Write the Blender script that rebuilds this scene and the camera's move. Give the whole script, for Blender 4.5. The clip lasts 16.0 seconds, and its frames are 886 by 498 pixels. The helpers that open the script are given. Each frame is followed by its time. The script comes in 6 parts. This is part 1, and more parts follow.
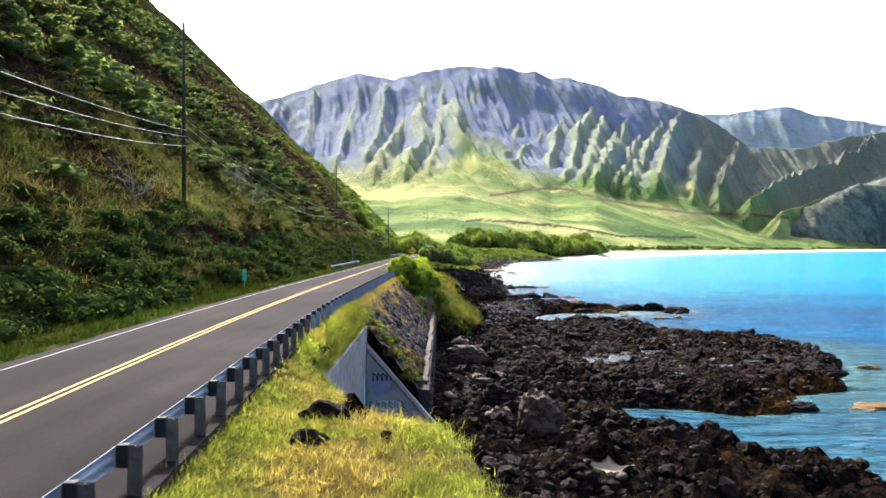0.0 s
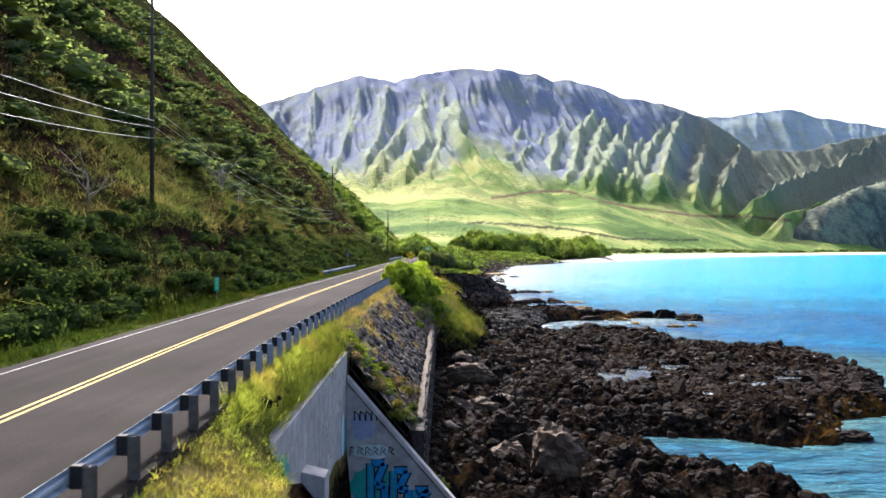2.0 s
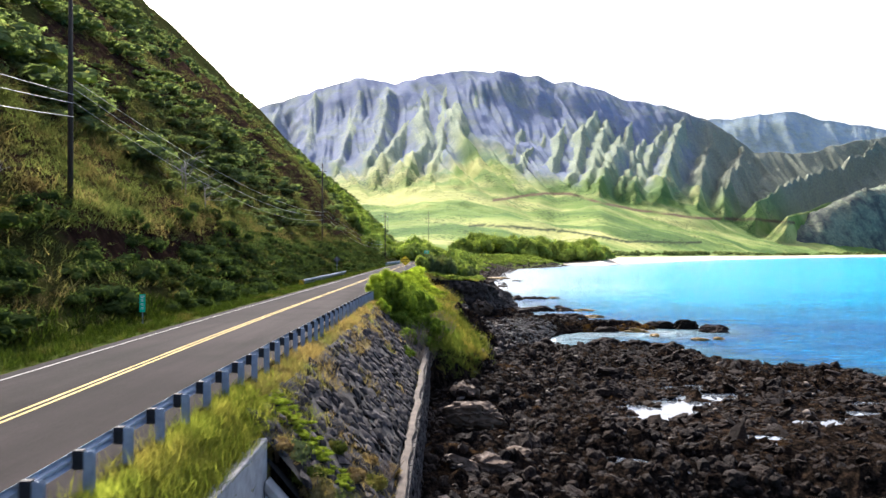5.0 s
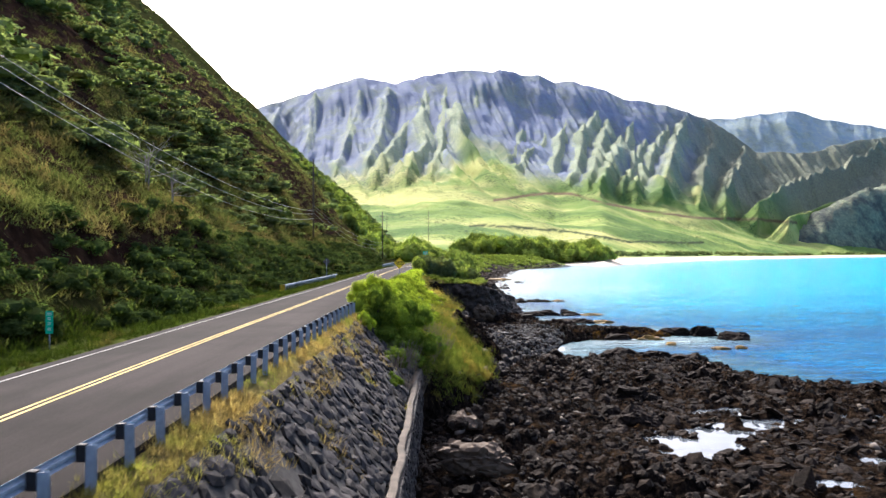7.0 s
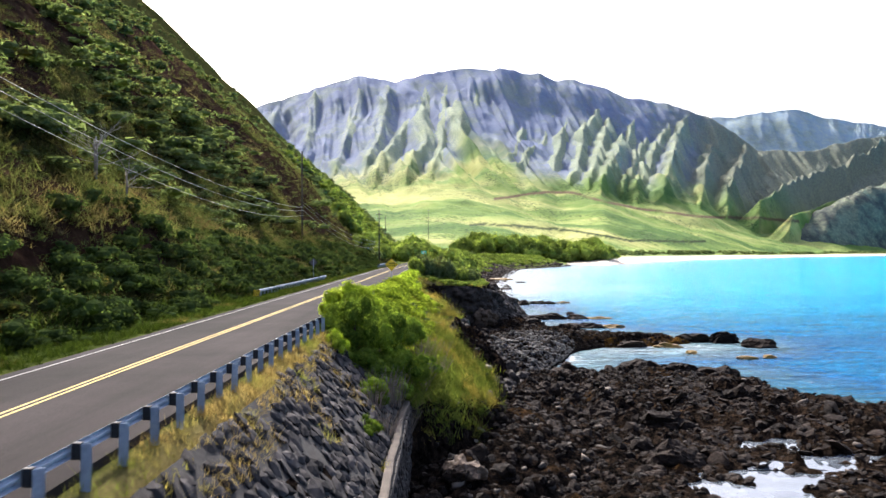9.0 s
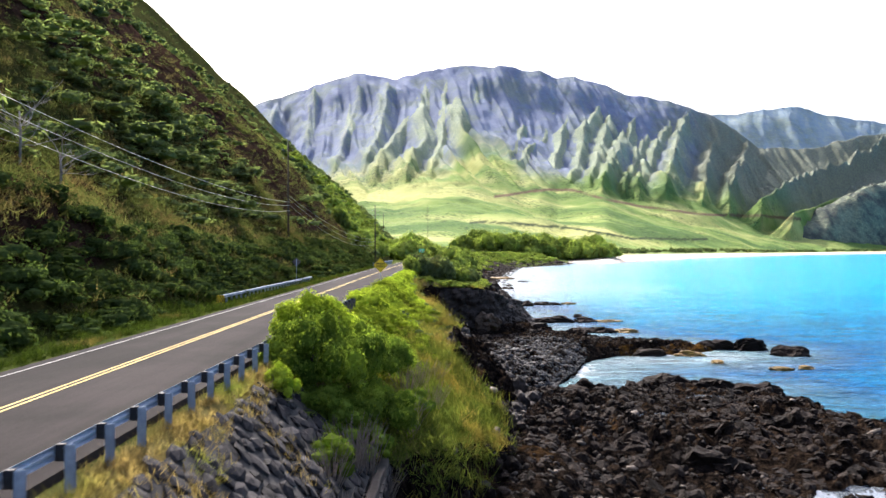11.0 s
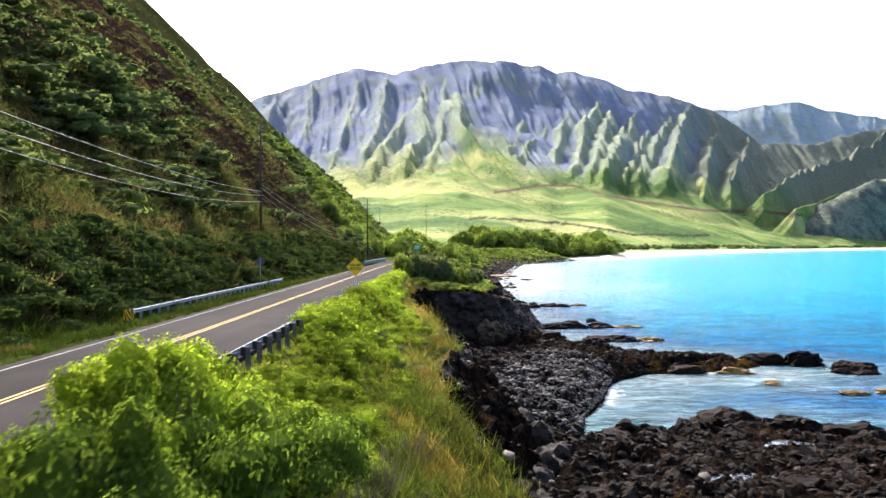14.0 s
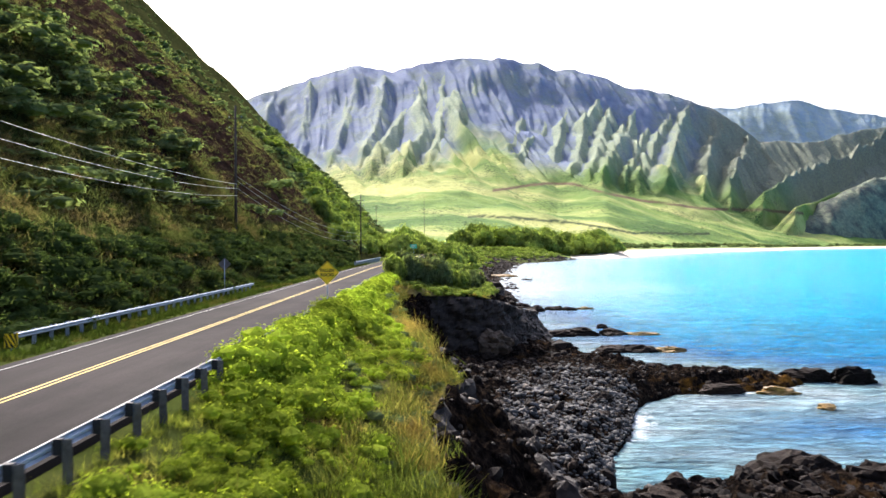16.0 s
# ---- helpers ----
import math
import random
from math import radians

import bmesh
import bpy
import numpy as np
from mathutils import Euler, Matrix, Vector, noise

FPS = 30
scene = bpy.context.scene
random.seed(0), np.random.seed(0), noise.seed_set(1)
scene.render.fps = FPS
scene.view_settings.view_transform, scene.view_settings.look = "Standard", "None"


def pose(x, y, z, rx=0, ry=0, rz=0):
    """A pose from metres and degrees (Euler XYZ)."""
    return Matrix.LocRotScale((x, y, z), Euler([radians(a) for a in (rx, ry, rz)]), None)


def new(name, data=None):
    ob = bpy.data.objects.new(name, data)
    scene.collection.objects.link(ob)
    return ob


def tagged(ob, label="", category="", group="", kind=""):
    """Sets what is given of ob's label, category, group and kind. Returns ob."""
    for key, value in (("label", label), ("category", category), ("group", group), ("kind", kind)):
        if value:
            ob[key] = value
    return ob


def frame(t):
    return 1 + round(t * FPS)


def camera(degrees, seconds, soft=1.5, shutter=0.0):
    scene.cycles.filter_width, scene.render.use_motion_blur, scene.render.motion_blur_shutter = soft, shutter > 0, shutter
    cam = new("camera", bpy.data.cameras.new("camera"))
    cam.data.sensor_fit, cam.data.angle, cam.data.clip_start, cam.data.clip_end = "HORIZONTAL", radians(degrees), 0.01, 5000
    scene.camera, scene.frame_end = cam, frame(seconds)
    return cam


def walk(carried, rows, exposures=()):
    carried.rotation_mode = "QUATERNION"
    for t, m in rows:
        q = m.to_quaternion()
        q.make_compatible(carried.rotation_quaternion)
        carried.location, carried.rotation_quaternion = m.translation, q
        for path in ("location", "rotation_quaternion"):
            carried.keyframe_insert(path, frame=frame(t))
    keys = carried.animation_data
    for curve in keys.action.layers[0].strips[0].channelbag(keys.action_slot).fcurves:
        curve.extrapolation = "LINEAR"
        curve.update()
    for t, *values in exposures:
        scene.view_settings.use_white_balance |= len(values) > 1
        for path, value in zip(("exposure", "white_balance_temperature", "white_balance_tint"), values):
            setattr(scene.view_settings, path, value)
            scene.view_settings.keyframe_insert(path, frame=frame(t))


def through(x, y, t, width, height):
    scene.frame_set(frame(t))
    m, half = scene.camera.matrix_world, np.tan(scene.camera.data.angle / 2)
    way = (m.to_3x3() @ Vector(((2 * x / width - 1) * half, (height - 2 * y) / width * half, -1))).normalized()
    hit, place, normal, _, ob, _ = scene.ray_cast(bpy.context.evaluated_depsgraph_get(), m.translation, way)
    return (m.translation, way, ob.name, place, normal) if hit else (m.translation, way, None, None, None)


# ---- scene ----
cam = camera(60.0, 16.0, shutter=0.5)
PATH = [
    (0.0, 0.000, 0.000, 16.600, 0.000, -0.200, -0.000),
    (0.5, 0.019, 2.328, 16.649, 0.026, -0.151, -0.014),
    (1.0, 0.050, 4.727, 16.705, 0.050, -0.102, -0.024),
    (1.5, 0.090, 7.193, 16.766, 0.071, -0.054, -0.030),
    (2.0, 0.140, 9.724, 16.831, 0.091, -0.008, -0.033),
    (2.5, 0.199, 12.320, 16.898, 0.110, 0.035, -0.033),
    (3.0, 0.264, 14.977, 16.966, 0.127, 0.075, -0.030),
    (3.5, 0.335, 17.694, 17.034, 0.143, 0.111, -0.026),
    (4.0, 0.412, 20.470, 17.100, 0.157, 0.142, -0.019),
    (4.5, 0.493, 23.301, 17.164, 0.171, 0.168, -0.012),
    (5.0, 0.577, 26.188, 17.225, 0.184, 0.188, -0.003),
    (5.5, 0.664, 29.126, 17.283, 0.196, 0.202, 0.006),
    (6.0, 0.753, 32.116, 17.336, 0.207, 0.211, 0.015),
    (6.5, 0.842, 35.154, 17.385, 0.217, 0.213, 0.025),
    (7.0, 0.933, 38.240, 17.428, 0.227, 0.209, 0.035),
    (7.5, 1.023, 41.371, 17.467, 0.236, 0.199, 0.044),
    (8.0, 1.113, 44.546, 17.500, 0.243, 0.183, 0.053),
    (8.5, 1.202, 47.764, 17.528, 0.250, 0.162, 0.062),
    (9.0, 1.289, 51.021, 17.551, 0.256, 0.134, 0.070),
    (9.5, 1.374, 54.318, 17.570, 0.260, 0.102, 0.077),
    (10.0, 1.457, 57.652, 17.584, 0.263, 0.066, 0.084),
    (10.5, 1.537, 61.022, 17.595, 0.265, 0.026, 0.089),
    (11.0, 1.614, 64.425, 17.603, 0.265, -0.018, 0.094),
    (11.5, 1.688, 67.861, 17.608, 0.263, -0.063, 0.098),
    (12.0, 1.759, 71.329, 17.613, 0.258, -0.111, 0.102),
    (12.5, 1.826, 74.825, 17.618, 0.252, -0.158, 0.105),
    (13.0, 1.890, 78.350, 17.623, 0.242, -0.206, 0.107),
    (13.5, 1.951, 81.901, 17.632, 0.230, -0.251, 0.109),
    (14.0, 2.008, 85.477, 17.644, 0.214, -0.294, 0.110),
    (14.5, 2.062, 89.077, 17.661, 0.195, -0.332, 0.112),
    (15.0, 2.112, 92.699, 17.686, 0.172, -0.365, 0.113),
    (15.5, 2.160, 96.342, 17.719, 0.144, -0.391, 0.115),
    (16.0, 2.205, 100.005, 17.764, 0.111, -0.408, 0.118),
]
walk(cam, [(t, pose(x, y, z, 90 + pitch, roll, yaw)) for t, x, y, z, yaw, pitch, roll in PATH], [(0.0, 0.98, 5950, 16)])

# ---- world, sun ----
SUN_AZ, SUN_EL = radians(-22), radians(43)
world = bpy.data.worlds.new("world")
scene.world = world
world.use_nodes = True
wn = world.node_tree
sky = wn.nodes.new("ShaderNodeTexSky")
sky.sky_type, sky.sun_disc = "NISHITA", False
sky.sun_elevation, sky.sun_rotation = SUN_EL, SUN_AZ
sky.air_density, sky.dust_density, sky.ozone_density = 1.0, 7.5, 1.0
bg = wn.nodes["Background"]
bg.inputs["Strength"].default_value = 0.19
wn.links.new(sky.outputs[0], bg.inputs["Color"])
sun = new("sun", bpy.data.lights.new("sun", "SUN"))
sun.data.energy, sun.data.angle, sun.data.color = 5.0, radians(0.53), (1.0, 0.92, 0.78)
SUN_DIR = Vector((math.sin(SUN_AZ) * math.cos(SUN_EL), math.cos(SUN_AZ) * math.cos(SUN_EL), math.sin(SUN_EL)))
sun.matrix_world = Matrix.Translation((0, 0, 200)) @ (-SUN_DIR).to_track_quat("-Z", "Y").to_matrix().to_4x4()
rng = np.random.default_rng(7)


# ---- noise ----
def lattice(ix, iy, seed):
    n = (ix.astype(np.int64) * 374761393 + iy.astype(np.int64) * 668265263 + seed * 974711) & 0xFFFFFFFF
    n = ((n ^ (n >> 13)) * 1274126177) & 0xFFFFFFFF
    return ((n ^ (n >> 16)) & 0xFFFF) / 65535.0


def vnoise(x, y, seed=0):
    """Smooth noise, 0 to 1."""
    x, y = np.broadcast_arrays(np.asarray(x, float), np.asarray(y, float))
    ix, iy = np.floor(x), np.floor(y)
    u, v = x - ix, y - iy
    u, v = u * u * (3 - 2 * u), v * v * (3 - 2 * v)
    a, b = lattice(ix, iy, seed), lattice(ix + 1, iy, seed)
    c, d = lattice(ix, iy + 1, seed), lattice(ix + 1, iy + 1, seed)
    return (a * (1 - u) + b * u) * (1 - v) + (c * (1 - u) + d * u) * v


def fbm(x, y, octaves=4, seed=0):
    """-1 to 1."""
    total, amp, size = 0.0, 0.5, 0.0
    for k in range(octaves):
        total = total + amp * (2 * vnoise(x * 2**k + 17.3 * k, y * 2**k - 9.1 * k, seed + k) - 1)
        size, amp = size + amp, amp * 0.5
    return total / size


def ridged(x, y, octaves=3, seed=0):
    """0 to 1, sharp crests."""
    total, amp, size = 0.0, 0.5, 0.0
    for k in range(octaves):
        total = total + amp * (1 - np.abs(2 * vnoise(x * 2**k + 5.7 * k, y * 2**k + 3.3 * k, seed + k) - 1))
        size, amp = size + amp, amp * 0.5
    return total / size


def step(x, a, b):
    s = np.clip((x - a) / (b - a), 0, 1)
    return s * s * (3 - 2 * s)


# ---- mesh helpers ----
def mesh_of(name, verts, faces, mat=None, smooth=False, attributes=None):
    """A mesh from arrays of vertices and of triangles or quads."""
    verts, faces = np.asarray(verts, np.float32), np.asarray(faces, np.int32)
    me = bpy.data.meshes.new(name)
    n, k = faces.shape
    me.vertices.add(len(verts)), me.loops.add(n * k), me.polygons.add(n)
    me.vertices.foreach_set("co", verts.ravel())
    me.loops.foreach_set("vertex_index", faces.ravel())
    me.polygons.foreach_set("loop_start", np.arange(0, n * k, k, dtype=np.int32))
    me.polygons.foreach_set("use_smooth", np.full(n, smooth))
    for key, values in (attributes or {}).items():
        me.attributes.new(key, "FLOAT", "POINT").data.foreach_set("value", np.asarray(values, np.float32))
    me.update(calc_edges=True)
    if mat:
        me.materials.append(mat)
    return me


def grid_faces(rows, cols):
    a = (np.arange(rows - 1)[:, None] * cols + np.arange(cols - 1)[None]).ravel()
    return np.stack([a, a + 1, a + cols + 1, a + cols], 1)


def part(name, bm, mat, parent=None, label=""):
    me = bpy.data.meshes.new(name)
    bm.to_mesh(me)
    bm.free()
    me.materials.append(mat)
    ob = new(name, me)
    if parent:
        ob.parent = parent
    return tagged(ob, label)


def shared(name, me, parent, m=None, label=""):
    """A part that shares its mesh with others."""
    ob = new(name, me)
    ob.parent = parent
    if m is not None:
        ob.matrix_basis = m
    return tagged(ob, label)


def box(bm, lo, hi, m=None, bevel=0.0):
    made = bmesh.ops.create_cube(bm, size=1.0)["verts"]
    size, mid = Vector(hi) - Vector(lo), (Vector(hi) + Vector(lo)) / 2
    for v in made:
        v.co = Vector((v.co.x * size.x, v.co.y * size.y, v.co.z * size.z)) + mid
    if bevel:
        edges = list({e for v in made for e in v.link_edges})
        made = bmesh.ops.bevel(bm, geom=edges, offset=bevel, segments=1, affect="EDGES")["verts"]
    if m is not None:
        bmesh.ops.transform(bm, matrix=m, verts=list({v for v in made if v.is_valid}))
    return bm


def tube(bm, points, radii, sides=7, cap=True):
    """A tapered tube along points."""
    rings = []
    for n, p in enumerate(points):
        p = Vector(p)
        way = Vector(points[min(n + 1, len(points) - 1)]) - Vector(points[max(n - 1, 0)])
        turn = way.to_track_quat("Z", "Y").to_matrix()
        r = radii[n] if isinstance(radii, (list, tuple)) else radii
        rings.append([bm.verts.new(p + turn @ Vector((r * math.cos(2 * math.pi * k / sides), r * math.sin(2 * math.pi * k / sides), 0))) for k in range(sides)])
    for a, b in zip(rings, rings[1:]):
        for k in range(sides):
            f = bm.faces.new((a[k], a[(k + 1) % sides], b[(k + 1) % sides], b[k]))
            f.smooth = True
    if cap:
        bm.faces.new(rings[0][::-1]), bm.faces.new(rings[-1])
    return bm


def thing(name, place=(0, 0, 0), label="", category="", group="", kind=""):
    ob = new(name)
    ob.location = place
    return tagged(ob, label, category, group, kind)


# ---- materials ----
def material(name, rough=0.8, metal=0.0, spec=0.3):
    mat = bpy.data.materials.new(name)
    mat.use_nodes = True
    nt = mat.node_tree
    p = nt.nodes["Principled BSDF"]
    p.inputs["Roughness"].default_value, p.inputs["Metallic"].default_value = rough, metal
    p.inputs["Specular IOR Level"].default_value = spec
    return mat, nt, p


def node(nt, kind, **values):
    n = nt.nodes.new(kind)
    for key, value in values.items():
        n.inputs[key.replace("_", " ")].default_value = value
    return n


def coords(nt):
    g = nt.nodes.new("ShaderNodeNewGeometry")
    return g.outputs["Position"]


def noise_tex(nt, scale, detail=4.0, rough=0.6, stretch=None, vector=None):
    n = node(nt, "ShaderNodeTexNoise", Scale=scale, Detail=detail, Roughness=rough)
    src = vector or coords(nt)
    if stretch:
        mp = nt.nodes.new("ShaderNodeMapping")
        mp.inputs["Scale"].default_value = stretch
        nt.links.new(src, mp.inputs["Vector"])
        src = mp.outputs[0]
    nt.links.new(src, n.inputs["Vector"])
    return n.outputs["Fac"]


def ramp(nt, fac, *stops):
    r = nt.nodes.new("ShaderNodeValToRGB")
    while len(r.color_ramp.elements) < len(stops):
        r.color_ramp.elements.new(0.5)
    for e, (at, c) in zip(r.color_ramp.elements, stops):
        e.position = at
        e.color = (*c, 1) if isinstance(c, tuple) else (c, c, c, 1)
    nt.links.new(fac, r.inputs[0])
    return r.outputs[0]


def mix(nt, fac, a, b, how="MIX"):
    m = nt.nodes.new("ShaderNodeMix")
    m.data_type, m.blend_type = "RGBA", how
    for sock, v in ((m.inputs[0], fac), (m.inputs[6], a), (m.inputs[7], b)):
        if hasattr(v, "is_output"):
            nt.links.new(v, sock)
        elif isinstance(v, tuple):
            sock.default_value = (*v, 1)
        else:
            sock.default_value = v
    return m.outputs[2]


def maths(nt, op, a, b=0.0):
    m = nt.nodes.new("ShaderNodeMath")
    m.operation = op
    for sock, v in ((m.inputs[0], a), (m.inputs[1], b)):
        if hasattr(v, "is_output"):
            nt.links.new(v, sock)
        else:
            sock.default_value = v
    return m.outputs[0]


def bump(nt, p, height, strength=0.4, distance=0.05):
    b = node(nt, "ShaderNodeBump", Strength=strength, Distance=distance)
    nt.links.new(height, b.inputs["Height"])
    nt.links.new(b.outputs[0], p.inputs["Normal"])


def attribute(nt, name):
    a = nt.nodes.new("ShaderNodeAttribute")
    a.attribute_name = name
    return a.outputs["Fac"]


def simple(name, c1, c2, scale=3.0, rough=0.8, metal=0.0, spec=0.3, bumps=0.3, dist=0.01, stretch=None, per_object=0.0):
    mat, nt, p = material(name, rough, metal, spec)
    n = noise_tex(nt, scale, 6, 0.65, stretch)
    col = ramp(nt, n, (0.3, c1), (0.7, c2))
    big = noise_tex(nt, scale * 0.13, 3)
    col = mix(nt, ramp(nt, big, (0.35, 0.0), (0.75, 0.6)), col, mix(nt, 1.0, col, tuple(x * 0.55 for x in (1, 1, 1)), "MULTIPLY"))
    if per_object:
        info = nt.nodes.new("ShaderNodeObjectInfo")
        hsv = node(nt, "ShaderNodeHueSaturation")
        isle = nt.nodes.new("ShaderNodeNewGeometry").outputs["Random Per Island"]
        both = maths(nt, "FRACT", maths(nt, "ADD", info.outputs["Random"], isle))
        nt.links.new(maths(nt, "ADD", maths(nt, "MULTIPLY", both, per_object), 1 - per_object / 2), hsv.inputs["Value"])
        nt.links.new(col, hsv.inputs["Color"])
        col = hsv.outputs[0]
    nt.links.new(col, p.inputs["Base Color"])
    if bumps:
        bump(nt, p, n, bumps, dist)
    return mat


def leaf_material(name, dark, light, dry=(0.16, 0.12, 0.03), dry_share=0.0, through=0.45):
    mat = bpy.data.materials.new(name)
    mat.use_nodes = True
    nt = mat.node_tree
    out = nt.nodes["Material Output"]
    nt.nodes.remove(nt.nodes["Principled BSDF"])
    g = nt.nodes.new("ShaderNodeNewGeometry")
    col = ramp(nt, g.outputs["Random Per Island"], (0.0, dark), (1.0, light))
    patch = noise_tex(nt, 0.22, 3)
    col = mix(nt, ramp(nt, patch, (0.62 - dry_share, 0.0), (0.72 - dry_share * 0.6, 1.0)), col, dry) if dry_share else col
    wide = noise_tex(nt, 0.06, 2)
    col = mix(nt, 1.0, col, ramp(nt, wide, (0.32, 0.65), (0.5, 1.0), (0.68, 1.35)), "MULTIPLY")
    leafy = noise_tex(nt, 5.5, 3, 0.7)
    clumpy = noise_tex(nt, 0.9, 3, 0.6)
    col = mix(nt, 1.0, col, ramp(nt, leafy, (0.36, 0.78), (0.64, 1.2)), "MULTIPLY")
    col = mix(nt, 1.0, col, ramp(nt, clumpy, (0.35, 0.75), (0.65, 1.2)), "MULTIPLY")
    d = node(nt, "ShaderNodeBsdfDiffuse", Roughness=0.5)
    bp = node(nt, "ShaderNodeBump", Strength=0.8, Distance=0.12)
    nt.links.new(leafy, bp.inputs["Height"])
    nt.links.new(bp.outputs[0], d.inputs["Normal"])
    tr = nt.nodes.new("ShaderNodeBsdfTranslucent")
    nt.links.new(col, d.inputs["Color"])
    nt.links.new(mix(nt, 1.0, col, (1.12, 1.17, 0.65), "MULTIPLY"), tr.inputs["Color"])
    m1 = nt.nodes.new("ShaderNodeMixShader")
    m1.inputs[0].default_value = through
    nt.links.new(d.outputs[0], m1.inputs[1]), nt.links.new(tr.outputs[0], m1.inputs[2])
    nt.links.new(m1.outputs[0], out.inputs["Surface"])
    return mat


M_LEAF = leaf_material("leaf_green", (0.038, 0.060, 0.020), (0.080, 0.113, 0.036), (0.12, 0.10, 0.03), 0.03, 0.5)
M_LEAF_HILL = leaf_material("leaf_hill", (0.10, 0.132, 0.058), (0.19, 0.235, 0.10), (0.13, 0.115, 0.04), 0.05, 0.5)
M_LEAF_BRIGHT = leaf_material("leaf_bright", (0.17, 0.24, 0.019), (0.43, 0.51, 0.054), through=0.5)
M_LEAF_FAR = leaf_material("leaf_far", (0.14, 0.195, 0.045), (0.32, 0.385, 0.085), through=0.5)
M_LEAF_BUSH = leaf_material("leaf_bush", (0.08, 0.13, 0.018), (0.215, 0.285, 0.042), through=0.5)
M_GRASS = leaf_material("grass_yellow", (0.14, 0.185, 0.028), (0.35, 0.36, 0.075), (0.37, 0.29, 0.09), 0.13, 0.55)
M_GRASS_GOLD = leaf_material("grass_gold", (0.07, 0.09, 0.018), (0.24, 0.21, 0.06), (0.26, 0.18, 0.06), 0.15, 0.5)
M_GRASS_DRY = leaf_material("grass_dry", (0.15, 0.10, 0.045), (0.46, 0.34, 0.16), (0.20, 0.24, 0.05), 0.15, 0.5)
M_GRASS_GREEN = leaf_material("grass_green", (0.018, 0.032, 0.007), (0.06, 0.085, 0.015), (0.14, 0.11, 0.04), 0.06, 0.4)
M_GRASS_HILL = leaf_material("grass_hill", (0.056, 0.074, 0.026), (0.112, 0.122, 0.046), (0.145, 0.108, 0.058), 0.14, 0.5)
M_GRASS_SLOPE = leaf_material("grass_slope", (0.045, 0.072, 0.014), (0.16, 0.18, 0.038), (0.36, 0.27, 0.07), 0.10, 0.45)
M_DEADWOOD = simple("dead_wood", (0.17, 0.155, 0.14), (0.32, 0.30, 0.27), 4, 0.9)
M_BARK = simple("bark", (0.06, 0.045, 0.03), (0.13, 0.10, 0.07), 8, 0.9)
# grey steel with the blue of skylight added to its base colour
M_STEEL = simple("galvanised_steel", (0.24, 0.29, 0.36), (0.37, 0.43, 0.52), 6, 0.75, 0.1, 0.3, 0.15, 0.002)
# brown-grey copy of the steel, with the shade on some posts in its colour
M_STEEL_SHADED = simple("shaded_steel", (0.075, 0.068, 0.062), (0.17, 0.16, 0.155), 5, 0.8, 0.1, 0.3, 0.15, 0.002)
M_BLOCK = simple("black_rubber_block", (0.010, 0.011, 0.013), (0.03, 0.03, 0.034), 10, 0.7)
M_POLE = simple("creosoted_wood", (0.025, 0.020, 0.016), (0.07, 0.055, 0.042), 3, 0.85, stretch=(6, 6, 0.4))
M_WIRE = simple("cable", (0.28, 0.28, 0.28), (0.4, 0.4, 0.4), 3, 0.5, 0.3)
M_CONCRETE = simple("weathered_concrete", (0.25, 0.245, 0.235), (0.45, 0.44, 0.425), 1.6, 0.9, bumps=0.25, dist=0.02)
M_COPING = simple("pale_coping", (0.34, 0.32, 0.30), (0.52, 0.50, 0.47), 1.6, 0.9, bumps=0.25, dist=0.02)
M_LEDGE = simple("ledge_concrete", (0.045, 0.036, 0.028), (0.11, 0.092, 0.072), 1.6, 0.9)
M_LAVA = simple("lava_rock", (0.0027, 0.0021, 0.0018), (0.0245, 0.016, 0.0108), 4.6, 0.85, 0, 0.12, 1.0, 0.14, per_object=1.2)
M_COBBLE = simple("cobble", (0.024, 0.023, 0.022), (0.115, 0.112, 0.108), 0.9, 0.85, 0, 0.15, 0.3, 0.02, per_object=0.9)
M_PALE_STONE = simple("pale_stone", (0.03, 0.024, 0.019), (0.115, 0.095, 0.078), 0.8, 0.8, 0, 0.2, 0.4, 0.03, per_object=1.2)
M_RIPRAP = simple("grouted_stone", (0.011, 0.010, 0.0105), (0.052, 0.047, 0.046), 2.4, 0.85, 0, 0.15, 0.8, 0.06, per_object=1.3)
M_MORTAR = simple("dark_mortar", (0.02, 0.019, 0.018), (0.06, 0.055, 0.05), 4, 0.95)
M_WHITE = simple("white_line", (0.30, 0.30, 0.29), (0.52, 0.52, 0.50), 5, 0.9, spec=0.08, bumps=0.1)
M_YELLOW = simple("yellow_line", (0.42, 0.32, 0.12), (0.62, 0.50, 0.22), 5, 0.9, spec=0.08, bumps=0.1)
def sheeting(name, c):
    """Clean sign sheeting with a faint mottling."""
    mat, nt, p = material(name, 0.35, 0, 0.5)
    n = noise_tex(nt, 6, 3)
    nt.links.new(ramp(nt, n, (0.3, tuple(x * 0.94 for x in c)), (0.7, c)), p.inputs["Base Color"])
    return mat


M_SIGN_Y = sheeting("sign_yellow", (1.0, 0.66, 0.02))
M_SIGN_G = sheeting("sign_green", (0.0, 0.56, 0.33))
M_BLACK = simple("sign_black", (0.01, 0.01, 0.01), (0.02, 0.02, 0.02), 4, 0.5, bumps=0)
M_SIGN_W = sheeting("sign_white", (0.82, 0.82, 0.82))


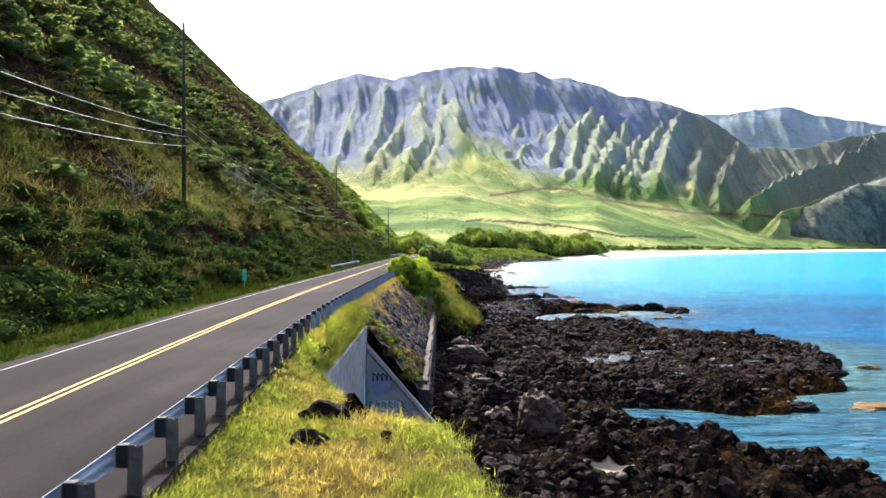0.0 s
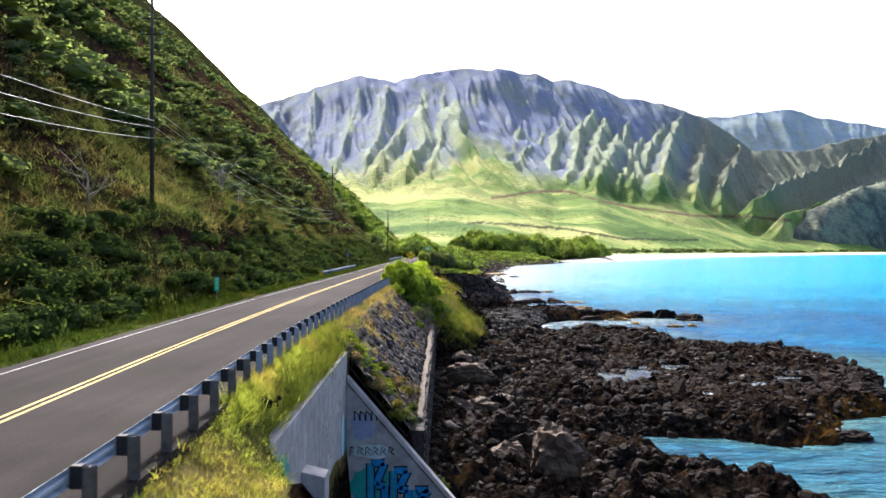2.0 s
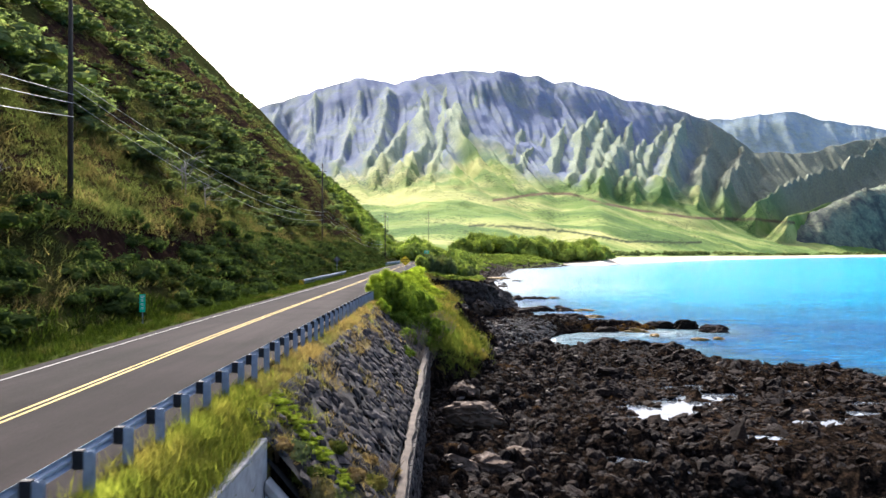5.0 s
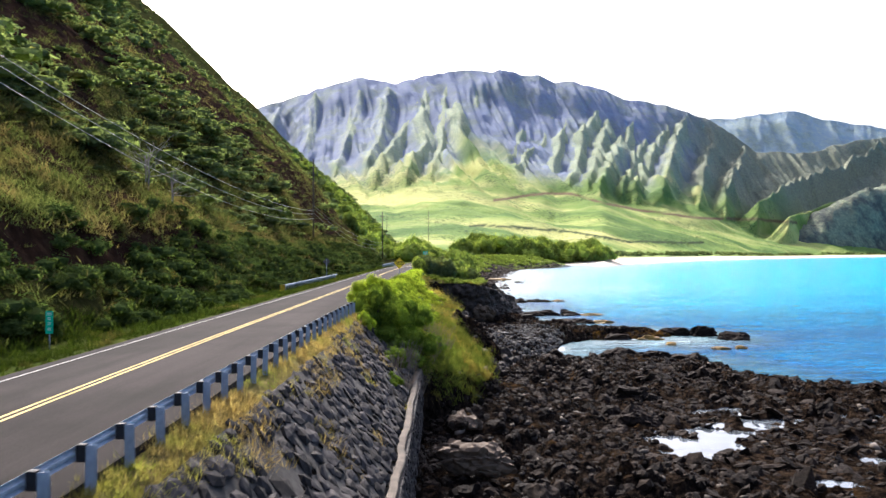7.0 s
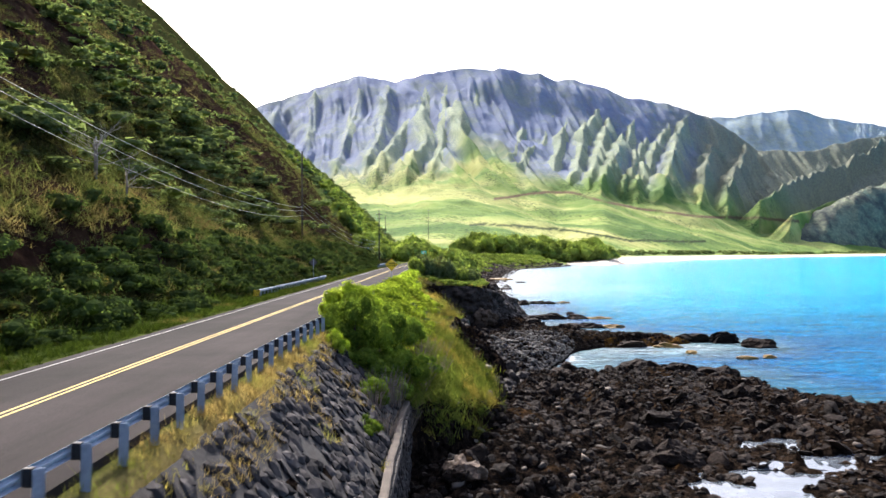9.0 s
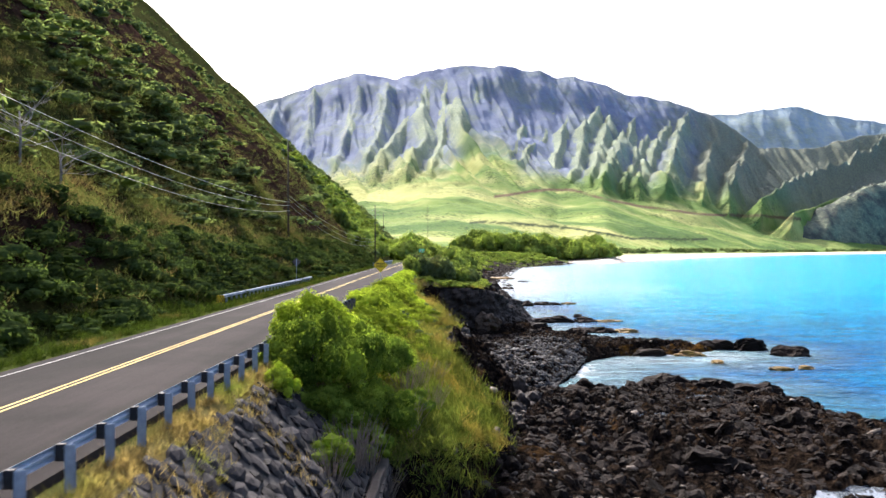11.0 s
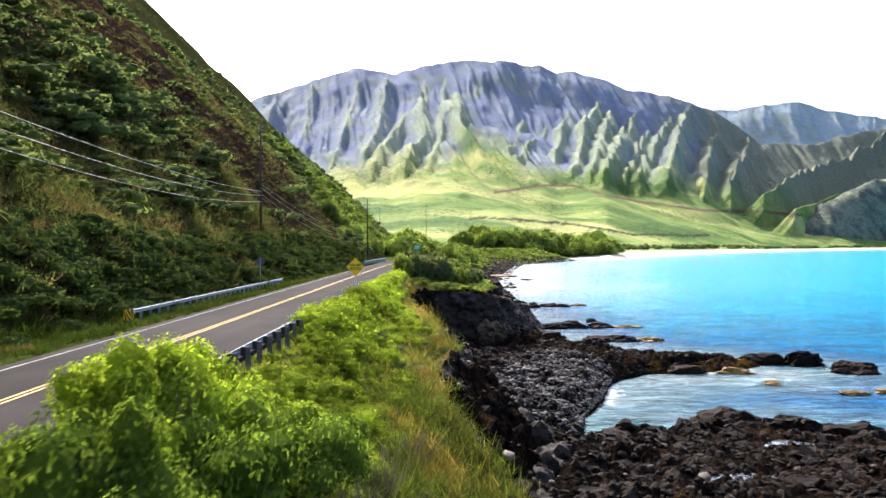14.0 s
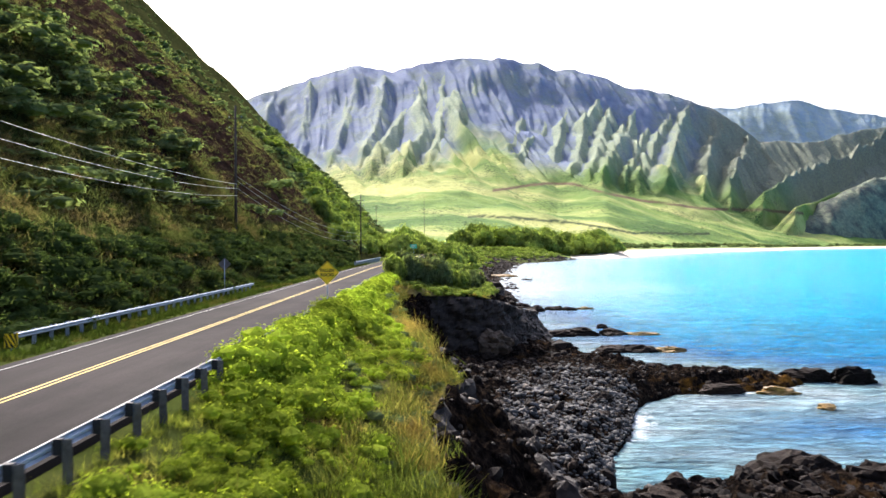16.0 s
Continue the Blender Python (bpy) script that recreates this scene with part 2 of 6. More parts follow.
def asphalt():
    mat, nt, p = material("asphalt", 0.95, 0, 0.08)
    fine = noise_tex(nt, 22, 4, 0.7)
    track = noise_tex(nt, 0.5, 4, 0.6, (1.0, 0.05, 1.0))
    patch = noise_tex(nt, 0.12, 4)
    col = ramp(nt, fine, (0.3, (0.0105, 0.0088, 0.0086)), (0.75, (0.0275, 0.0236, 0.0230)))
    col = mix(nt, 1.0, col, ramp(nt, track, (0.35, 0.65), (0.65, 1.3)), "MULTIPLY")
    col = mix(nt, 1.0, col, ramp(nt, patch, (0.38, 0.72), (0.62, 1.25)), "MULTIPLY")
    nt.links.new(col, p.inputs["Base Color"])
    bump(nt, p, fine, 0.4, 0.006)
    return mat


M_ASPHALT = asphalt()


def ground_material():
    mat, nt, p = material("ground", 0.95, 0, 0.0)
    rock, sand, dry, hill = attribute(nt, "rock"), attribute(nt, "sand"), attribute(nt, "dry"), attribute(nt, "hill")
    n_big, n_mid, n_fine = noise_tex(nt, 0.09, 5), noise_tex(nt, 0.6, 6, 0.65), noise_tex(nt, 3.5, 6, 0.7)
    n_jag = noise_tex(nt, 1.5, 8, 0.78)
    # near-black where the bump dips: crevice shade painted into the lava colour
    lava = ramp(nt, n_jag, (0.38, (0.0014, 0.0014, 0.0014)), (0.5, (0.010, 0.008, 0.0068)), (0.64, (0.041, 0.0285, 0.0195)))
    ochre = noise_tex(nt, 0.21, 5, 0.7)
    lava = mix(nt, ramp(nt, ochre, (0.57, 0.0), (0.70, 0.7)), lava, (0.075, 0.042, 0.016))
    earth = ramp(nt, n_mid, (0.25, (0.012, 0.008, 0.007)), (0.5, (0.034, 0.020, 0.014)), (0.75, (0.075, 0.047, 0.030)))
    # the brown lava has the same painted crevice shade
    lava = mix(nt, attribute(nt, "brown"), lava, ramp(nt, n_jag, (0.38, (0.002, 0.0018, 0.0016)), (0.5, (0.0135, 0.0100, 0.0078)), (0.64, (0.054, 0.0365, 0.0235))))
    lava = mix(nt, ramp(nt, maths(nt, "MULTIPLY", attribute(nt, "algae"), n_mid), (0.40, 0.0), (0.56, 0.7)), lava, (0.10, 0.052, 0.010))
    lava = mix(nt, hill, lava, earth)
    soil = ramp(nt, n_mid, (0.3, (0.03, 0.042, 0.010)), (0.7, (0.10, 0.115, 0.03)))
    green = ramp(nt, n_fine, (0.3, (0.03, 0.048, 0.011)), (0.7, (0.085, 0.11, 0.026)))
    soil = mix(nt, ramp(nt, n_big, (0.4, 0.0), (0.6, 1.0)), soil, green)
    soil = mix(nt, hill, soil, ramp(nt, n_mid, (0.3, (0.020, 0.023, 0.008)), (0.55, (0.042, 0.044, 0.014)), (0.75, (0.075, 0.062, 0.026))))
    soil = mix(nt, dry, soil, ramp(nt, n_fine, (0.3, (0.14, 0.12, 0.045)), (0.7, (0.29, 0.23, 0.095))))
    sandc = ramp(nt, n_fine, (0.3, (0.42, 0.36, 0.26)), (0.7, (0.58, 0.51, 0.39)))
    jag = maths(nt, "ADD", rock, maths(nt, "MULTIPLY", maths(nt, "SUBTRACT", n_fine, 0.5), 0.6))
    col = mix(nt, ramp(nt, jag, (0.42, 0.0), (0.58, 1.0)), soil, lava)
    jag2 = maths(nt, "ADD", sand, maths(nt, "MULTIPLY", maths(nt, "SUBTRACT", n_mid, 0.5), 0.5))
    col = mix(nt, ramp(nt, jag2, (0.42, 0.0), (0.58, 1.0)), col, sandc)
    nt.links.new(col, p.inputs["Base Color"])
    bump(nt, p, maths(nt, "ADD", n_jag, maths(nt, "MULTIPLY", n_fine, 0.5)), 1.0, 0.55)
    return mat


M_GROUND = ground_material()


def water_material():
    mat, nt, p = material("sea_water", 0.10, 0, 0.14)
    depth = attribute(nt, "depth")
    patch = noise_tex(nt, 0.012, 4, 0.6, (0.6, 1.6, 1))
    d = maths(nt, "ADD", depth, maths(nt, "MULTIPLY", maths(nt, "SUBTRACT", patch, 0.5), 0.5))
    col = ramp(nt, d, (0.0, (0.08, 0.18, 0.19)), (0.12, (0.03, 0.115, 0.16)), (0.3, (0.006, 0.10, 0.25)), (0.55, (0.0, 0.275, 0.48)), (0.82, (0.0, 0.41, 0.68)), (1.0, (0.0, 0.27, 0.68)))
    # sun glare on the water, whitened into the base colour
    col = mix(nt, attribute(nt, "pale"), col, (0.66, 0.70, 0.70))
    foam_glitter = attribute(nt, "foam_glitter")
    fn = noise_tex(nt, 0.9, 6, 0.75)
    fo = ramp(nt, maths(nt, "MULTIPLY", foam_glitter, fn), (0.33, 0.0), (0.50, 0.9))
    # light and dark of far ripples, multiplied into the colour as stretched noise
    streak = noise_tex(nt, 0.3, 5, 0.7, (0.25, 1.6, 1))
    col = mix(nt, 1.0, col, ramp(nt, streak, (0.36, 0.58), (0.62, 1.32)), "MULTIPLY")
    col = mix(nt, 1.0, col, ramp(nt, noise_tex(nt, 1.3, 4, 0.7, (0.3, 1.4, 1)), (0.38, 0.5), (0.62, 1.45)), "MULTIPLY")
    col = mix(nt, fo, col, (0.75, 0.78, 0.8))
    nt.links.new(col, p.inputs["Base Color"])
    w1 = noise_tex(nt, 0.9, 5, 0.6, (0.7, 1.5, 1))
    w2 = noise_tex(nt, 0.12, 3, 0.6, (0.5, 1.6, 1))
    w3 = noise_tex(nt, 0.35, 4, 0.6, (0.6, 1.6, 1))
    bump(nt, p, maths(nt, "ADD", maths(nt, "ADD", w1, maths(nt, "MULTIPLY", w3, 1.6)), maths(nt, "MULTIPLY", w2, 3.0)), 0.9, 1.1)
    p.inputs["IOR"].default_value = 1.33
    return mat


M_WATER = water_material()


def mountain_material(name, tint):
    mat, nt, p = material(name, 0.95, 0, 0.1)
    slope = attribute(nt, "steep")
    n1, n2, n3 = noise_tex(nt, 0.004, 5), noise_tex(nt, 0.03, 6, 0.7), noise_tex(nt, 0.12, 4, 0.7)
    n2b = noise_tex(nt, 0.0032, 4, 0.6, (0.5, 1.5, 1.0))
    field = ramp(nt, n2b, (0.40, (0.075, 0.145, 0.035)), (0.5, (0.19, 0.275, 0.065)), (0.60, (0.42, 0.43, 0.15)))
    field = mix(nt, ramp(nt, n1, (0.44, 0.0), (0.58, 0.4)), field, (0.09, 0.165, 0.04))
    scrub = ramp(nt, n3, (0.48, 0.0), (0.6, 0.8))
    field = mix(nt, mix(nt, 1.0, scrub, ramp(nt, noise_tex(nt, 0.007, 5, 0.7), (0.46, 0.0), (0.6, 1.0)), "MULTIPLY"), field, (0.03, 0.055, 0.018))
    # cliff colours are paler and bluer than rock: distance haze is mixed in
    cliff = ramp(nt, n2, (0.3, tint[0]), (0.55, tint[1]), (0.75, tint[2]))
    green = ramp(nt, n3, (0.35, (0.18, 0.225, 0.17)), (0.65, (0.27, 0.32, 0.20)))
    cliff = mix(nt, ramp(nt, noise_tex(nt, 0.009, 5, 0.7), (0.45, 0.0), (0.62, 0.55)), cliff, green)
    # paler green crests: growth, plus sunlight on the spurs put into the colour
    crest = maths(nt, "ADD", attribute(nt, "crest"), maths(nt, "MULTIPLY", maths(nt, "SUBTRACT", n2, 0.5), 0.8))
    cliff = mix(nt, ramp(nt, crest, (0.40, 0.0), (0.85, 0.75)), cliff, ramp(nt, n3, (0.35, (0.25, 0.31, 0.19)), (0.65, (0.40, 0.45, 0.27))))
    cliff = mix(nt, attribute(nt, "scrub"), cliff, ramp(nt, n3, (0.35, (0.15, 0.17, 0.14)), (0.7, (0.26, 0.28, 0.19))))
    col = mix(nt, slope, field, cliff)
    col = mix(nt, attribute(nt, "hedge"), col, (0.025, 0.042, 0.015))
    col = mix(nt, attribute(nt, "sand"), col, (0.74, 0.66, 0.54))
    col = mix(nt, attribute(nt, "dirt"), col, (0.125, 0.085, 0.05))
    nt.links.new(col, p.inputs["Base Color"])
    bump(nt, p, maths(nt, "ADD", n2, maths(nt, "MULTIPLY", n3, 0.5)), 0.8, 16.0)
    return mat


# these blue tints carry the haze in front of the main mountains
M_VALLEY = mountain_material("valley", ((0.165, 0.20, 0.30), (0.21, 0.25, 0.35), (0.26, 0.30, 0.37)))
# stronger haze for the far range, put into its tints as pale blue
M_HAZY_RANGE = mountain_material("far_range", ((0.26, 0.34, 0.42), (0.33, 0.42, 0.47), (0.45, 0.53, 0.52)))
M_FOOT = mountain_material("foothill", ((0.055, 0.065, 0.062), (0.09, 0.10, 0.083), (0.15, 0.16, 0.11)))


# ---- plan ----
ROAD_Z = 12.7
ROAD_Y = [-80, 0, 17, 30, 54, 75, 130, 200, 260, 350, 490, 680]
ROAD_X = [-6.5, -8.7, -9.75, -10.65, -11.4, -11.8, -11.95, -12.4, -12.6, -10.8, -5.0, 4.0]


def road_x(y):
    """The road's centre line, smoothed."""
    y = np.asarray(y, float)
    return sum(np.interp(y + o, ROAD_Y, ROAD_X) for o in (-14, -7, 0, 7, 14)) / 5


def rail_x(y):
    return sum(np.interp(np.asarray(y, float) + o, [-80, 0, 10, 18, 26, 34, 42, 54, 87, 111, 137, 200, 260, 350], [-1.9, -4.5, -5.0, -5.45, -5.85, -6.2, -6.5, -6.65, -6.65, -6.4, -6.35, -6.9, -7.2, -5.6]) for o in (-5, 0, 5)) / 3


LAND = [(60, -80), (48, 0), (38, 35), (30, 50), (26, 56), (22, 61), (18, 67), (13.5, 72.5), (18, 78), (25, 78), (29, 75.5), (34, 75.5), (39, 85), (46, 88), (53, 100), (57, 112), (57, 124), (47, 131), (42, 136), (40, 145), (36, 152), (30, 157)]
LAND += [(24, 155.5), (19, 152.5), (13, 150), (14.5, 157), (16, 163), (19, 170), (23, 183), (29, 190), (41, 192), (47, 196), (41, 200), (32, 203), (27, 212), (22, 222), (20, 235), (20, 265), (22, 305), (24, 340), (26, 420), (30, 506), (48, 640), (66, 775), (110, 850), (152, 960)]
LAND += [(191, 950), (433, 1415), (941, 2074), (1661, 2877), (3000, 4300), (3000, 6000), (-1500, 6000), (-1500, -80)]


def inland(x, y):
    """Metres from the shore line, positive on land."""
    x, y = np.asarray(x, float), np.asarray(y, float)
    best, inside = np.full(x.shape, 1e9), np.zeros(x.shape, bool)
    for (ax, ay), (bx, by) in zip(LAND, LAND[1:] + LAND[:1]):
        dx, dy = bx - ax, by - ay
        t = np.clip(((x - ax) * dx + (y - ay) * dy) / (dx * dx + dy * dy), 0, 1)
        best = np.minimum(best, np.hypot(x - ax - t * dx, y - ay - t * dy))
        if ay != by:
            inside ^= ((ay > y) != (by > y)) & (x < ax + (y - ay) * dx / dy)
    return np.where(inside, best, -best)


# the bank between rail and shore: y, then three breaks (x, z) from the shoulder down to its foot
BANK = [(-60, -3.8, 12.4, 5.0, 12.1, 9.0, 3.0), (8, -3.8, 12.45, 2.2, 12.1, 5.5, 3.5), (13, -3.8, 12.45, 1.1, 12.15, 4.4, 3.5), (16, -4.0, 12.45, 0.5, 12.2, 3.8, 3.5), (19, -4.2, 12.4, -0.2, 12.2, 3.2, 3.5), (20, -4.4, 12.2, -1.2, 11.7, 3.0, 3.5), (21.5, -4.6, 12.0, -3.4, 11.2, 2.2, 3.5), (27, -4.9, 11.9, -3.7, 11.2, 1.4, 3.5), (31.5, -5.0, 11.5, -4.3, 10.4, 1.2, 3.0), (34, -5.25, 11.0, -4.9, 4.2, 2.0, 3.0), (49.8, -5.25, 11.3, -4.9, 3.4, 2.0, 2.6)]
BANK += [(50.4, -5.65, 12.0, -1.6, 7.0, -0.9, 2.6), (98, -5.6, 12.1, -1.6, 7.8, -0.9, 3.6), (106, -5.0, 12.0, 2.5, 6.5, 4.0, 4.0), (115, -5.0, 12.0, 4.5, 5.5, 6.0, 3.8), (124, -5.0, 12.0, 4.4, 5.5, 6.0, 3.5), (130, -5.0, 12.0, 2.2, 7.8, 7.5, 2.8), (140, -5.0, 12.0, 1.2, 8.8, 9.0, 2.6), (147, -5.0, 12.0, 2.5, 8.8, 9.0, 2.6), (152, -5.0, 12.0, 3.3, 8.5, 8.5, 3.0)]
BANK += [(160, -5.0, 12.0, 1.5, 9.0, 6.0, 3.0), (175, -5.0, 12.0, -1.5, 9.5, 2.5, 3.0), (202, -5.0, 12.0, -4.0, 10.5, -1.0, 3.0), (206, -5.0, 12.0, -3.0, 10.5, 5.0, 3.0), (208, -5.0, 12.0, 8.0, 10.3, 11.0, 3.0), (220, -5.0, 12.0, 10.0, 10.0, 16.0, 2.5), (270, -5.0, 12.0, 10.0, 10.0, 16.0, 2.0), (420, -4.0, 12.4, 16.0, 9.0, 22.0, 2.0)]


def bank(y):
    cols = np.array(BANK)
    return [np.interp(y, cols[:, 0], cols[:, k]) for k in range(1, 7)]


def toe(y):
    """Where the hillside begins, left of the road."""
    return np.interp(y, [-80, 60, 125, 140, 250, 320, 420, 500, 560, 690, 760, 1000, 1200], [-18.5, -21.8, -22.3, -22.4, -22.4, -23, -24.5, -25, -27, -30, -60, -90, -200])


def lumps(x, y, cell, seed):
    """Rounded blocks with crevices between them, 0 to 1."""
    px, py = x / cell, y / cell
    ix, iy = np.floor(px), np.floor(py)
    best = np.full(np.shape(px), 9.0)
    for ox in (-1, 0, 1):
        for oy in (-1, 0, 1):
            cx, cy = ix + ox + lattice(ix + ox, iy + oy, seed), iy + oy + lattice(ix + ox, iy + oy, seed + 1)
            tall = 0.75 + 0.5 * lattice(ix + ox, iy + oy, seed + 2)
            best = np.minimum(best, np.hypot(px - cx, py - cy) / tall)
    return np.clip(1 - best, 0, 1)


POOLS = [(22.0, 100.5, 3.4, 3.0), (24.8, 104.2, 2.6, 2.0), (28.5, 114, 3.0, 1.6), (33, 110, 4.0, 1.3), (36, 129, 2.5, 1.0), (29, 107.5, 2.0, 1.0), (41, 112, 2.4, 0.9), (24, 128, 2.0, 0.8), (30, 147, 2.2, 0.8), (26, 90, 2.0, 1.0), (40, 100, 2.0, 0.9), (13, 83, 2.2, 1.3), (22, 138, 1.8, 0.7), (37, 116, 1.6, 0.7), (33, 120, 1.4, 0.6), (44, 105, 1.8, 0.7), (35, 96, 2.2, 0.8), (31, 134, 1.6, 0.6), (47, 118, 1.6, 0.6), (26, 108, 1.3, 0.6)]
POOL_Z = 1.55


def in_pool(x, y):
    """1 in the middle of a tide pool, 0 at its uneven rim and outside."""
    best = np.zeros(np.shape(x))
    for px, py, rx, ry in POOLS:
        best = np.maximum(best, 1.2 - np.hypot((x - px) / rx, (y - py) / ry) + 0.95 * fbm(x * 0.55, y * 0.55, 3, 15))
    return best


def terrain(x, y):
    """The height of the ground, and how much it is rock and sand."""
    x, y = np.broadcast_arrays(np.asarray(x, float), np.asarray(y, float))
    d = inland(x, y)
    x1, z1, x2, z2, x3, z3 = bank(y)
    rx = road_x(y)
    shoulder = rail_x(y) + 0.5
    wobble = fbm(x * 0.13, y * 0.13, 3, 11)
    # lava shelf
    blocks = ridged(x * 0.16 + wobble, y * 0.16, 4, 21)
    fine = fbm(x * 0.55, y * 0.55, 3, 31)
    pits = step(fbm(x * 0.09, y * 0.07, 2, 41), 0.0, 0.5)
    shelf = 0.35 + 1.45 * step(d, -0.6, 3.0) + 2.1 * (blocks - 0.55) * step(d, 0, 5) + 0.6 * fine * step(d, -1, 3) + (1.5 * (lumps(x + wobble, y, 3.4, 35) - 0.5) + 0.8 * (lumps(x, y, 1.5, 38) - 0.5)) * step(d, -0.5, 2) * step(ridged(x * 0.06, y * 0.06, 2, 37), 0.35, 0.7) * (1 - 0.22 * plate(x, y)) - 0.9 * pits
    shelf = np.where(d < 0, np.maximum(-4.0, d * 0.9) + 0.35 * fine, shelf)
    shelf = np.where(d > 3, np.maximum(shelf, POOL_Z + 0.22 + 0.2 * fine), shelf)
    pool = in_pool(x, y)
    shelf = np.where((d > 2) & (pool > 0), POOL_Z + 0.12 - 0.5 * step(pool, 0.0, 0.5), shelf)
    beach = step(np.hypot((x - 10.5) / 3.2, (y - 51) / 1.6) + 0.5 * fbm(x * 0.4, y * 0.4, 3, 111), 1.25, 0.85)
    shelf = shelf * (1 - beach) + 1.5 * beach
    near = step(x, x3 + 9, x3 + 1)
    shelf = shelf + near * (z3 - 1.9) * step(d, 2, 8)
    # bank
    xs = [shoulder, x1, x2, x3]
    zs = [np.full(x.shape, ROAD_Z - 0.2), z1, z2, z3]
    z = zs[0].copy()
    for k in range(3):
        t = np.clip((x - xs[k]) / np.maximum(xs[k + 1] - xs[k], 0.05), 0, 1)
        z = np.where(x > xs[k], zs[k] + (zs[k + 1] - zs[k]) * t, z)
    natural = step(np.abs(y - 74), 20, 30)
    cliff = step(x, x2 - 0.2, x2 + 0.6) * natural
    z = z + natural * step(x, shoulder + 0.4, shoulder + 3) * 0.35 * fbm(x * 0.4, y * 0.4, 3, 51) + cliff * step(x, x3 + 1.5, x3 - 1.0) * (3.2 * (lumps(x + 0.5 * wobble, y, 3.2, 63) - 0.55) + 1.2 * (lumps(x, y, 1.4, 66) - 0.5))
    w = step(x, x3 - 0.4, x3 + 2.0)
    z = np.where(x > x3 - 0.4, z * (1 - w) + shelf * w, z)
    # road bed and the hillside
    tx = toe(y)
    bed = np.where(x < shoulder, ROAD_Z - 0.2, z)
    verge = step(x, rx - 5.2, rx - 8.0)
    up = np.maximum(tx - x, 0)
    gully = ridged(y * 0.018 + 0.004 * x, x * 0.006, 3, 71)
    hill = 0.92 * up + up * 0.10 * fbm(y * 0.012, x * 0.012, 3, 81) + step(up, 3, 30) * 9 * (gully - 0.6)
    terrace = step(up, 4, 10) * 3.0 * fbm(x * 0.05, y * 0.03, 4, 91)
    bulge = 10 * np.exp(-(((y - 285) / 70) ** 2)) * step(up, 4, 26)
    hill = hill * (1 + 0.10 * step(y, 380, 450) * step(up, 60, 20)) * (1 - 0.9 * step(y, 690, 800)) + 2.2 * step(up, 4.5, 6.5) * step(np.abs(y - 108), 32, 18)
    hill = hill + terrace + bulge + step(up, 0, 3) * 0.6 * fbm(x * 0.3, y * 0.3, 3, 95)
    left = bed - 0.4 * verge + np.maximum(hill, 0) * step(up, 0, 2)
    z = np.where(x < rx - 5.2, left, np.where(x < shoulder, bed, z))
    far = step(y, 300, 420) * (x > shoulder)
    z = z * (1 - far) + far * np.clip(d * 0.25, -4, 12)
    rock = np.where(x > x2 - 0.3, step(z, 8.6, 7.4), 0.0)
    rock = np.maximum(rock, cliff * (x > x2 + 0.1))
    rock = np.where((y > 31.5) & (y < 100) & (x > -4.93), 1.0, rock)
    crag = step(up, 7, 12) * step(ridged(y * 0.03, x * 0.04 + 0.02 * z, 4, 101) + 0.08 * step(y, 150, 220) * step(up, 60, 40), 0.66, 0.76)
    banks = step(np.abs(y - 108), 32, 18) * step(up, 3.5, 5.0) * step(up, 12, 8)
    edge = 14 * fbm(x * 0.03, y * 0.03, 3, 105)
    face = step(np.abs(y - 285 + 0.9 * (up - 30) + edge), 85, 55) * step(up, 7, 12) * step(up + edge, 78, 56) * step(fbm(x * 0.09 + y * 0.03, y * 0.05, 3, 103), -0.45, 0.0)
    crag = np.maximum(crag * 0.7, np.maximum(banks, face))
    rock = np.where(x < tx, np.maximum(rock, crag * step(y, 420, 330)), rock)
    sand = step(np.hypot((x - 10.5) / 3.2, (y - 51) / 1.6) + 0.5 * fbm(x * 0.4, y * 0.4, 3, 111), 1.1, 0.8)
    sand = np.where((y > 700) & (x > 165), step(d, 60, 30), sand)
    dry = step(x, shoulder - 1, shoulder + 0.5) * np.maximum(step(vnoise(x * 0.15, y * 0.12, 121), 0.3, 0.7), step(np.abs(y - 74), 26, 23))
    rock = np.where((y > 330) & (x > shoulder), step(d, 34, 22) * step(y, 800, 760), rock)
    dry = dry * step(y, 330, 300)
    return z, rock, sand, dry


def plate(x, y):
    """The flat brown part of the shelf."""
    w = 4 * fbm(x * 0.06, y * 0.06, 3, 45)
    return step(x - bank(y)[4] + w, 12, 20) * step(y + w, 84, 94) * step(y + w, 152, 142)


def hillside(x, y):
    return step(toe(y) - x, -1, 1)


def spaced(*pieces):
    """Lines of a grid from (start, end, step) pieces."""
    out = [np.arange(a, b, s) for a, b, s in pieces]
    return np.concatenate(out)


# ---- ground, sea ----
gx = spaced((-1400, -300, 60), (-300, -110, 6), (-110, -60, 3), (-60, -22, 1.3), (-22, -7, 0.8), (-7, 60, 0.47), (60, 100, 4), (100, 400, 25), (400, 4000, 200))
gy = spaced((-80, 10, 3), (10, 212, 0.6), (212, 330, 1.2), (330, 700, 5), (700, 800, 8), (800, 1300, 25), (1300, 5000, 200))
GX, GY = np.meshgrid(gx, gy)
gz, rock, sand, dry = terrain(GX, GY)
gz = np.where(GY > 900, np.minimum(gz, np.where(GX > -60, -3.0, gz)), gz)
stony = step(rock, 0.4, 0.7) * (1 - sand) * (GY < 330) * (in_pool(GX, GY) < 0.05) * (GX > -4.0)
gz = gz + stony * (0.30 * (rng.uniform(size=gz.shape) - 0.5) + 0.75 * (lumps(GX, GY, 1.3, 39) - 0.45)) * (1 - 0.8 * plate(GX, GY)) * (1 - step(np.hypot((GX - 15 - 0.12 * (GY - 175)) / 8.0, (GY - 176) / 27), 1.05, 0.75))
